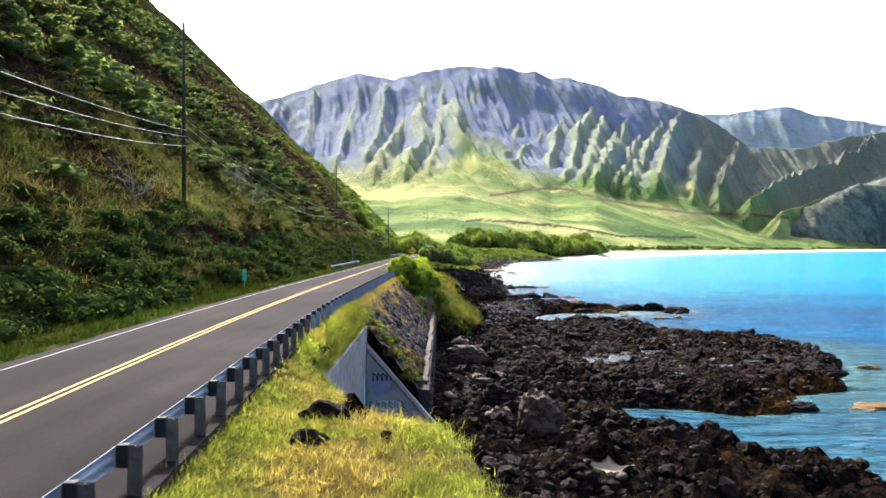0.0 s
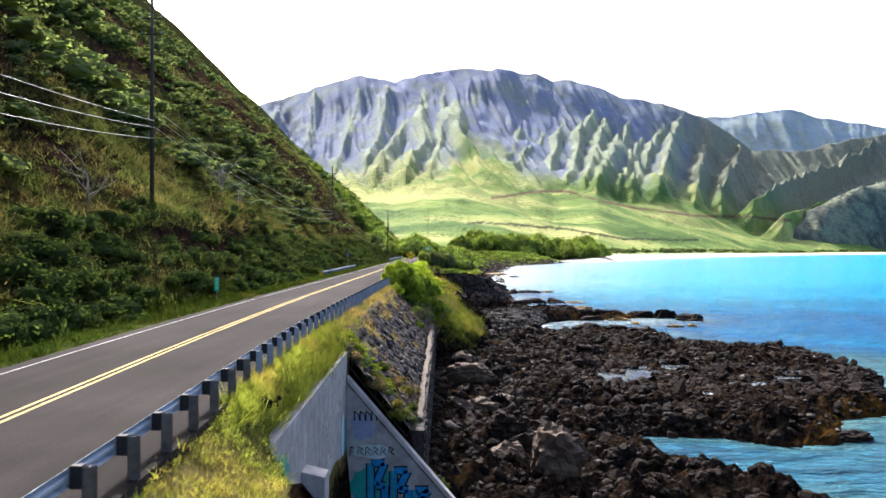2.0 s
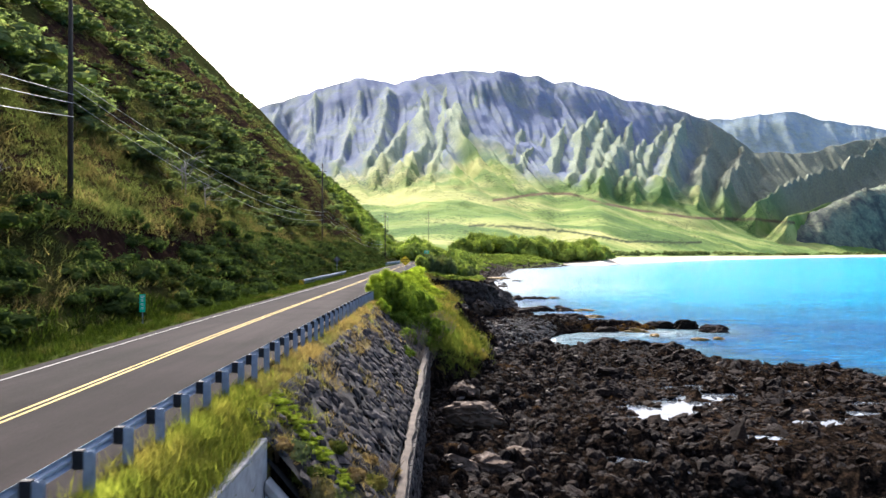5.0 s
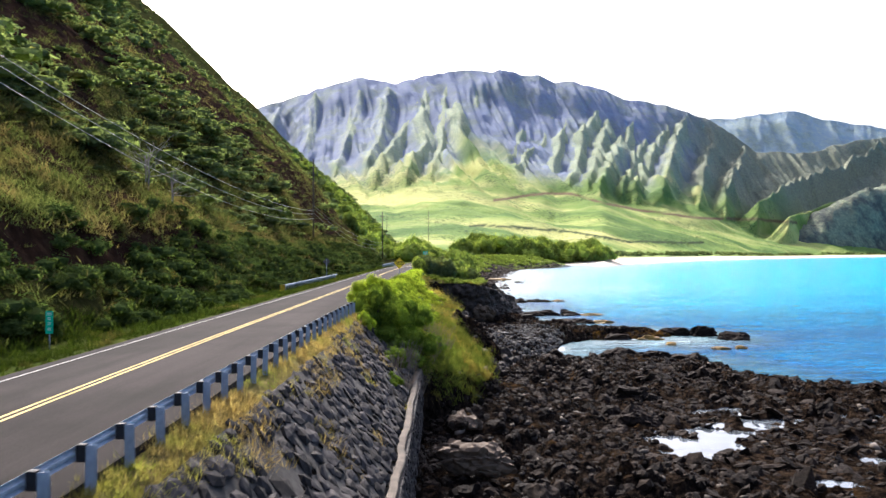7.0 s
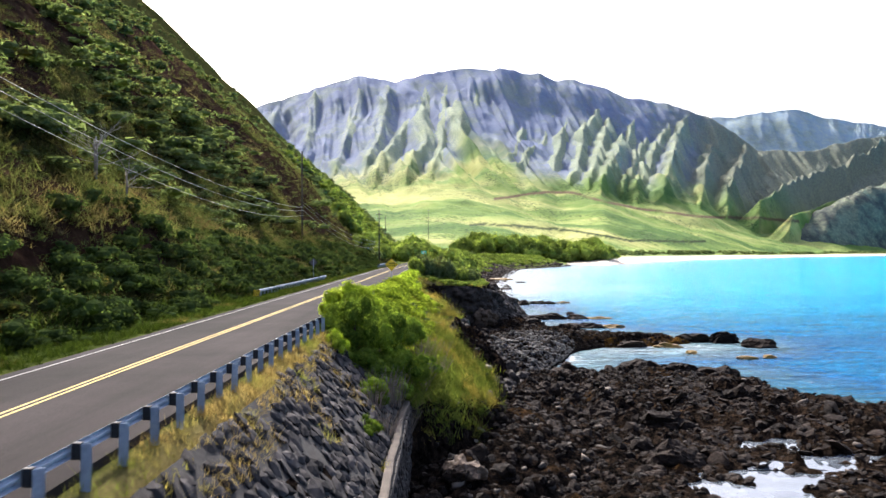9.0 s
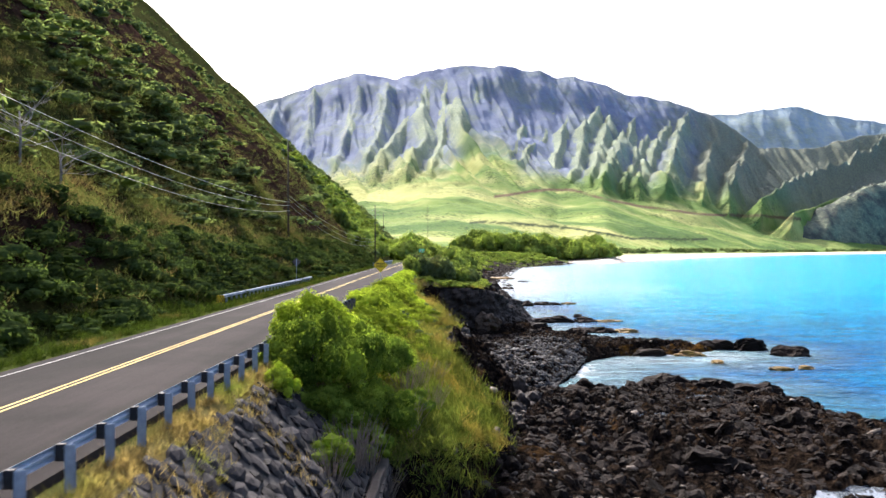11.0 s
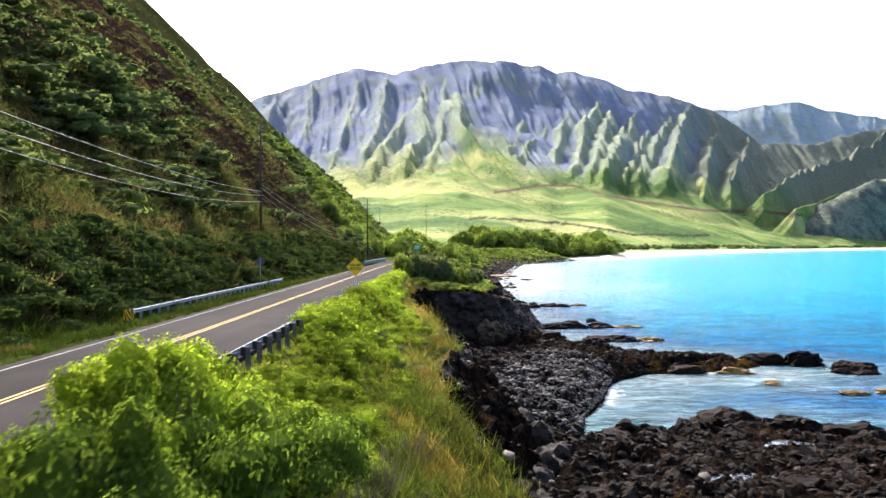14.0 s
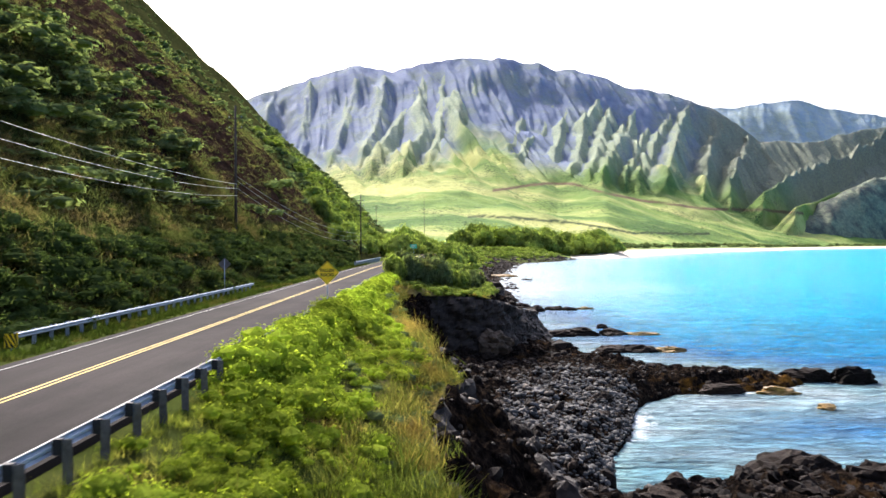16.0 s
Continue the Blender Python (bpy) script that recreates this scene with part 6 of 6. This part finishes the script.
# ---- dead trees ----
def dead_tree(place, height, seed):
    r = random.Random(seed)
    top = thing("dead_tree", place, "bare white dead tree with crooked branches on the hillside", "tree", "dead trees")
    bm = bmesh.new()
    tube(bm, [(0, 0, -0.5), (0.1, 0, height * 0.3), (-0.05, 0.1, height * 0.6)], [0.14, 0.11, 0.08], 6)
    part("trunk", bm, M_DEADWOOD, top)
    for k in range(9):
        a, s = r.uniform(0, 6.28), r.uniform(0.35, 1.0)
        z = height * r.uniform(0.2, 0.6)
        p = [Vector((0, 0, z))]
        way = Vector((math.cos(a), math.sin(a), r.uniform(0.1, 1.0)))
        bm = bmesh.new()
        for j in range(4):
            p.append(p[-1] + way * height * 0.17 * s)
            way = (way + Vector((r.uniform(-1, 1), r.uniform(-1, 1), r.uniform(-0.3, 0.7))) * 0.6).normalized()
        tube(bm, p, [0.05, 0.04, 0.03, 0.02, 0.01], 5)
        for j in (2, 3):
            q = [p[j]]
            w = (way + Vector((r.uniform(-1, 1), r.uniform(-1, 1), r.uniform(-0.4, 0.8)))).normalized()
            for _ in range(2):
                q.append(q[-1] + w * height * 0.1)
                w = (w + Vector((r.uniform(-1, 1), r.uniform(-1, 1), r.uniform(-0.4, 0.6))) * 0.7).normalized()
            tube(bm, q, [0.022, 0.016, 0.007], 4)
        part("branch", bm, M_DEADWOOD, top)


for k, (x, y, h) in enumerate([(-34.3, 128.8, 8.0), (-31.0, 76.6, 6.0), (-33.0, 133.0, 6.0), (-35.5, 131.0, 6.5)]):
    dead_tree(on_ground(x, y, 0.2), h, 760 + k)

# ---- concrete wing wall ----
wing = thing("wing_wall", (0, 0, 0), "weathered concrete retaining wall with spray-painted graffiti", "retaining wall", kind="structure")


def prism(bm, pts, axis, lo, hi):
    """A flat outline in the two other axes, extruded along axis from lo to hi."""
    def at(p, h):
        return (h, p[0], p[1]) if axis == 0 else (p[0], h, p[1])
    a, b = [bm.verts.new(at(p, lo)) for p in pts], [bm.verts.new(at(p, hi)) for p in pts]
    bm.faces.new(a), bm.faces.new(b[::-1])
    for k in range(len(pts)):
        bm.faces.new((a[k], b[k], b[(k + 1) % len(pts)], a[(k + 1) % len(pts)]))
    bmesh.ops.recalc_face_normals(bm, faces=bm.faces)
    bmesh.ops.bevel(bm, geom=list(bm.edges), offset=0.025, segments=1, affect="EDGES")
    return bm


part("side_wall", prism(bmesh.new(), [(29.0, 2.0), (50.0, 2.0), (50.0, 11.45), (33.0, 11.0), (29.0, 10.2)], 0, -5.35, -4.95), M_CONCRETE, wing)
part("end_wall", prism(bmesh.new(), [(-4.95, 2.0), (1.2, 2.0), (1.0, 3.0), (-4.95, 9.9)], 1, 49.6, 50.0), M_CONCRETE, wing)
part("coping", prism(bmesh.new(), [(1.12, 2.95), (1.3, 3.1), (-4.9, 10.25), (-4.94, 9.95)], 1, 49.5, 50.1), M_COPING, wing, "pale sloping coping")
part("pier", prism(bmesh.new(), [(-4.95, 3.0), (-4.1, 3.0), (-4.1, 8.7), (-4.95, 8.9)], 1, 37.0, 38.0), M_CONCRETE, wing, "stub concrete pier")


def paint(name, c):
    return simple(name, c, tuple(min(1, x * 1.4 + 0.01) for x in c), 3, 0.6, bumps=0)


P_TEAL, P_BLUE, P_PALE, P_DARK, P_WASH = paint("paint_teal", (0.02, 0.26, 0.24)), paint("paint_blue", (0.01, 0.20, 0.45)), paint("paint_pale", (0.45, 0.55, 0.55)), paint("paint_dark", (0.012, 0.014, 0.016)), paint("paint_wash", (0.22, 0.25, 0.36))


def splash(name, mat, plane, cx, cz, w, h, seed, holes=0):
    """A sprayed patch with an uneven outline on the end wall (plane y) or the side wall (plane x)."""
    r = random.Random(seed)
    bm = bmesh.new()
    pts = [(cx + w / 2 * math.cos(a) * r.uniform(0.75, 1.1), cz + h / 2 * math.sin(a) * r.uniform(0.75, 1.1)) for a in [2 * math.pi * k / 18 for k in range(18)]]
    f = [bm.verts.new((p[0], plane[1], p[1]) if plane[0] == "y" else (plane[1], p[0], p[1])) for p in pts]
    bm.faces.new(f)
    return part(name, bm, mat, wing)


def stroke(mat, pts, width, plane, lift):
    """A painted stroke along a line."""
    bm = bmesh.new()
    for (a, b), (c, d) in zip(pts, pts[1:]):
        n = math.hypot(c - a, d - b) or 1
        ox, oz = -(d - b) / n * width / 2, (c - a) / n * width / 2
        q = [(a + ox, b + oz), (c + ox, d + oz), (c - ox, d - oz), (a - ox, b - oz)]
        bm.faces.new([bm.verts.new((u, plane[1] - lift, v) if plane[0] == "y" else (plane[1] + lift, u, v)) for u, v in q])
    return part("painted_stroke", bm, mat, wing)


END, SIDE = ("y", 49.592), ("x", -4.942)
splash("painted_patch", P_TEAL, END, -3.6, 4.4, 2.6, 2.6, 1)
splash("painted_patch", P_WASH, ("y", 49.59), -4.1, 7.6, 1.3, 1.6, 2)
splash("painted_patch", P_PALE, ("y", 49.586), -3.6, 6.3, 2.2, 0.8, 3)
splash("painted_patch", P_TEAL, ("x", -4.94), 48.9, 6.0, 1.6, 5.0, 4)
splash("painted_patch", P_PALE, ("x", -4.936), 48.2, 7.5, 0.9, 2.6, 5)
splash("painted_patch", P_TEAL, ("x", -4.94), 33.5, 9.6, 3.0, 1.6, 6)
splash("painted_patch", P_TEAL, ("x", -4.94), 42.0, 6.0, 2.2, 2.8, 7)
for ox, hz_ in ((-3.3, 5.7), (-2.1, 5.3), (-1.0, 4.3)):
    lo = 3.3
    body = [(ox - 0.38, hz_), (ox - 0.38, lo), (ox + 0.34, lo), (ox + 0.38, (lo + hz_) / 2), (ox - 0.1, (lo + hz_) / 2 + 0.05), (ox + 0.34, hz_), (ox - 0.38, hz_)]
    stroke(P_DARK, body, 0.50, END, 0.004)
    stroke(P_BLUE, body, 0.33, END, 0.008)
    stroke(P_TEAL, body[:3], 0.12, END, 0.012)
for k, ox in enumerate((-4.6, -4.2, -3.8, -3.4, -3.0, -2.6)):
    stroke(P_DARK, [(ox - 0.16, 6.1), (ox - 0.1, 6.55), (ox + 0.12, 6.4), (ox - 0.05, 6.3), (ox + 0.16, 6.1)], 0.06, END, 0.006)
for k, ox in enumerate((-4.4, -4.1, -3.8, -3.5)):
    stroke(P_DARK, [(ox - 0.12, 7.9), (ox - 0.12, 8.4), (ox + 0.12, 8.2), (ox + 0.14, 7.9)], 0.07, END, 0.006)
stroke(P_TEAL, [(40.2, 6.4), (40.7, 7.4), (41.2, 6.6), (41.6, 7.6), (42.0, 6.2)], 0.14, SIDE, 0.006)
stroke(P_PALE, [(43.0, 6.8), (43.4, 7.8), (43.8, 6.8), (44.3, 7.4)], 0.1, SIDE, 0.006)

# ---- sea wall below the slope ----
def ledge_z(y):
    return np.interp(y, [51, 98], [7.25, 8.15])


sea_wall = thing("sea_wall", (0, 0, 0), "dark rubble-stone sea wall with a pale worn concrete ledge", "sea wall", kind="structure")
ys = np.arange(53.0, 99.01, 1.0)
V = np.array([[(x, y, z + ledge_z(y)) for x, z in ((-1.45, -0.25), (-1.45, 0.02), (-1.38, 0.05), (-1.16, 0.04), (-1.08, 0.0), (-1.06, -0.25))] for y in ys])
V[:, :, 0] += 0.12 * fbm(ys * 0.8, 0 * ys, 2, 5)[:, None]
V[:, :, 2] += 0.03 * fbm(ys * 1.1, 0 * ys, 2, 6)[:, None]
F = np.concatenate([grid_faces(len(ys), 6), [[0, 1, 2, 3], [0, 3, 4, 5]]])
shared("ledge", mesh_of("ledge", V.reshape(-1, 3), F, M_LEDGE), sea_wall, None, "pale concrete ledge")
bm = bmesh.new()
for y in np.arange(51.0, 99.0, 1.0):
    zt = float(ledge_z(y)) - 0.2
    box(bm, (-1.7, y, 1.5), (-0.95, y + 1.001, zt))
part("core", bm, M_MORTAR, sea_wall)


def slab_shapes(count, seed, flat=0.35):
    out = []
    for k in range(count):
        V, F = rock_shape(1, seed + k, 0.3, 1.0)
        V[:, 2] *= flat
        out.append((V, F))
    return out


STONES = slab_shapes(8, 800)
r = np.random.default_rng(801)
places, sizes = [], []
for z in np.arange(2.6, 8.0, 0.42):
    for y in np.arange(51.2, 99.0, 0.62):
        if z < ledge_z(y) - 0.35:
            places.append((-0.95 + r.normal() * 0.03, y + r.uniform(-0.15, 0.15) + 0.31 * (round(z / 0.42) % 2), z + r.uniform(-0.06, 0.06))), sizes.append((r.uniform(0.18, 0.24), r.uniform(0.26, 0.36), r.uniform(0.55, 0.75)))
# the face stones keep their side to the sea
VV, FF = [], []
for k, (p, s) in enumerate(zip(places, sizes)):
    v, f = STONES[k % 8]
    w = np.stack([v[:, 2] * 0.35, v[:, 0] * s[1], v[:, 1] * 0.23], 1) + p
    VV.append(w), FF.append(f + k * len(v))
V, F = np.concatenate(VV), np.concatenate(FF)
face = shared("face_stones", mesh_of("face_stones", V, F, M_RIPRAP), sea_wall)
tagged(face, "dark rubble stones in the wall's face", kind="stuff")

# ---- grouted stone slope ----
slope = thing("stone_slope", (0, 0, 0), "steep slope paved with dark grouted stones", "stone slope", kind="structure")
ys = np.arange(50.02, 99.03, 1.0)
V = np.array([[(-5.6, y, float(np.interp(y, [50, 98], [12.15, 12.25]))), (-1.6, y, float(ledge_z(y)) + 0.03)] for y in ys])
V = np.concatenate([V, V - (0.25, 0, 0.35)], 1)[:, [0, 1, 3, 2]]
n = len(ys)
F = np.concatenate([np.stack([np.arange(n - 1) * 4 + a, np.arange(n - 1) * 4 + b, np.arange(1, n) * 4 + b, np.arange(1, n) * 4 + a], 1) for a, b in ((0, 1), (1, 2), (2, 3), (3, 0))])
shared("mortar_bed", mesh_of("mortar_bed", V.reshape(-1, 3), F, M_MORTAR), slope)
PAVERS = [(v * (0.48, 0.34, 0.3), f) for v, f in slab_shapes(8, 820, 0.6)]
meshes = [mesh_of("stone", v, f, M_RIPRAP) for v, f in PAVERS]
loose_v, loose_f, base, count = [], [], 0, 0
for row in range(10):
    for y in np.arange(50.4, 98.5, 0.8):
        t = (row + 0.5) / 10 + r.uniform(-0.04, 0.04)
        yy = y + 0.4 * (row % 2) + r.uniform(-0.2, 0.2)
        top_z = float(np.interp(yy, [50, 98], [12.15, 12.25]))
        low_z = float(ledge_z(yy)) + 0.03
        x, z = -5.6 + 4.0 * t, top_z + (low_z - top_z) * t
        ang = math.degrees(math.atan2(top_z - low_z, 4.0))
        if vnoise(yy * 0.5, row * 0.5, 33) > 0.82:
            continue
        m = pose(x, yy, z + 0.03, 0, ang, 0) @ pose(0, 0, 0, r.uniform(-14, 14), r.uniform(-14, 14), r.uniform(-180, 180)) @ Matrix.Diagonal((r.uniform(0.55, 1.25), r.uniform(0.75, 1.5), r.uniform(0.5, 1.3), 1))
        if 58 < yy < 73 and count < 300:
            shared("stone", meshes[count % 8], slope, m)
            count += 1
        else:
            v, f = PAVERS[(row + int(y * 7)) % 8]
            M = np.array(m)
            loose_v.append(v @ M[:3, :3].T + M[:3, 3]), loose_f.append(f + base)
            base += len(v)
rest = shared("stones", mesh_of("stones", np.concatenate(loose_v), np.concatenate(loose_f), M_RIPRAP), slope)
tagged(rest, "dark grouted stones", kind="stuff")


# ---- cars parked beyond the bend ----
def car(place, turn, paint_mat, label):
    top = thing("car", place, label, "car", "cars parked beyond the bend")
    top.rotation_euler = (0, 0, radians(turn))
    body = bmesh.new()
    box(body, (-0.9, -2.2, 0.35), (0.9, 2.2, 0.95), None, 0.12)
    part("body", body, paint_mat, top)
    cabin = bmesh.new()
    bmesh.ops.create_cube(cabin, size=1.0)
    for v in cabin.verts:
        up = v.co.z > 0
        v.co = Vector((v.co.x * (1.4 if up else 1.7), v.co.y * (1.9 if up else 2.8) - 0.2, 1.5 if up else 0.94))
    bmesh.ops.bevel(cabin, geom=list(cabin.edges), offset=0.06, segments=1, affect="EDGES")
    part("cabin", cabin, M_BLACK, top, "dark glazed cabin")
    part("roof", box(bmesh.new(), (-0.66, -1.1, 1.5), (0.66, 0.7, 1.56), None, 0.03), paint_mat, top)
    for x in (-0.82, 0.82):
        for y in (-1.4, 1.4):
            wheel = part("wheel", tube(bmesh.new(), [(x - 0.11, y, 0.33), (x + 0.11, y, 0.33)], 0.33, 14), M_BLOCK, top)
            part("rim", tube(bmesh.new(), [(x - 0.12, y, 0.33), (x + 0.12, y, 0.33)], 0.2, 10), M_STEEL, wheel, "steel rim")


M_CAR_W, M_CAR_G = simple("car_white", (0.75, 0.75, 0.75), (0.82, 0.82, 0.82), 2, 0.3, bumps=0), simple("car_grey", (0.28, 0.29, 0.31), (0.34, 0.35, 0.37), 2, 0.3, 0.3, bumps=0)
for x, y, turn, m, label in ((-2.5, 520.0, -4, M_CAR_W, "white car parked beside the road"), (9.5, 560.0, -20, M_CAR_G, "grey car parked beside the road"), (12.5, 566.0, -24, M_CAR_W, "white car standing beside a grey one"), (6.0, 548.0, -15, M_CAR_W, "white car parked near the trees")):
    car((x, y, max(on_ground(x, y, 0.0)[2], ROAD_Z + 0.06 if abs(x - float(road_x(y))) < 5 else 0)), turn, m, label)
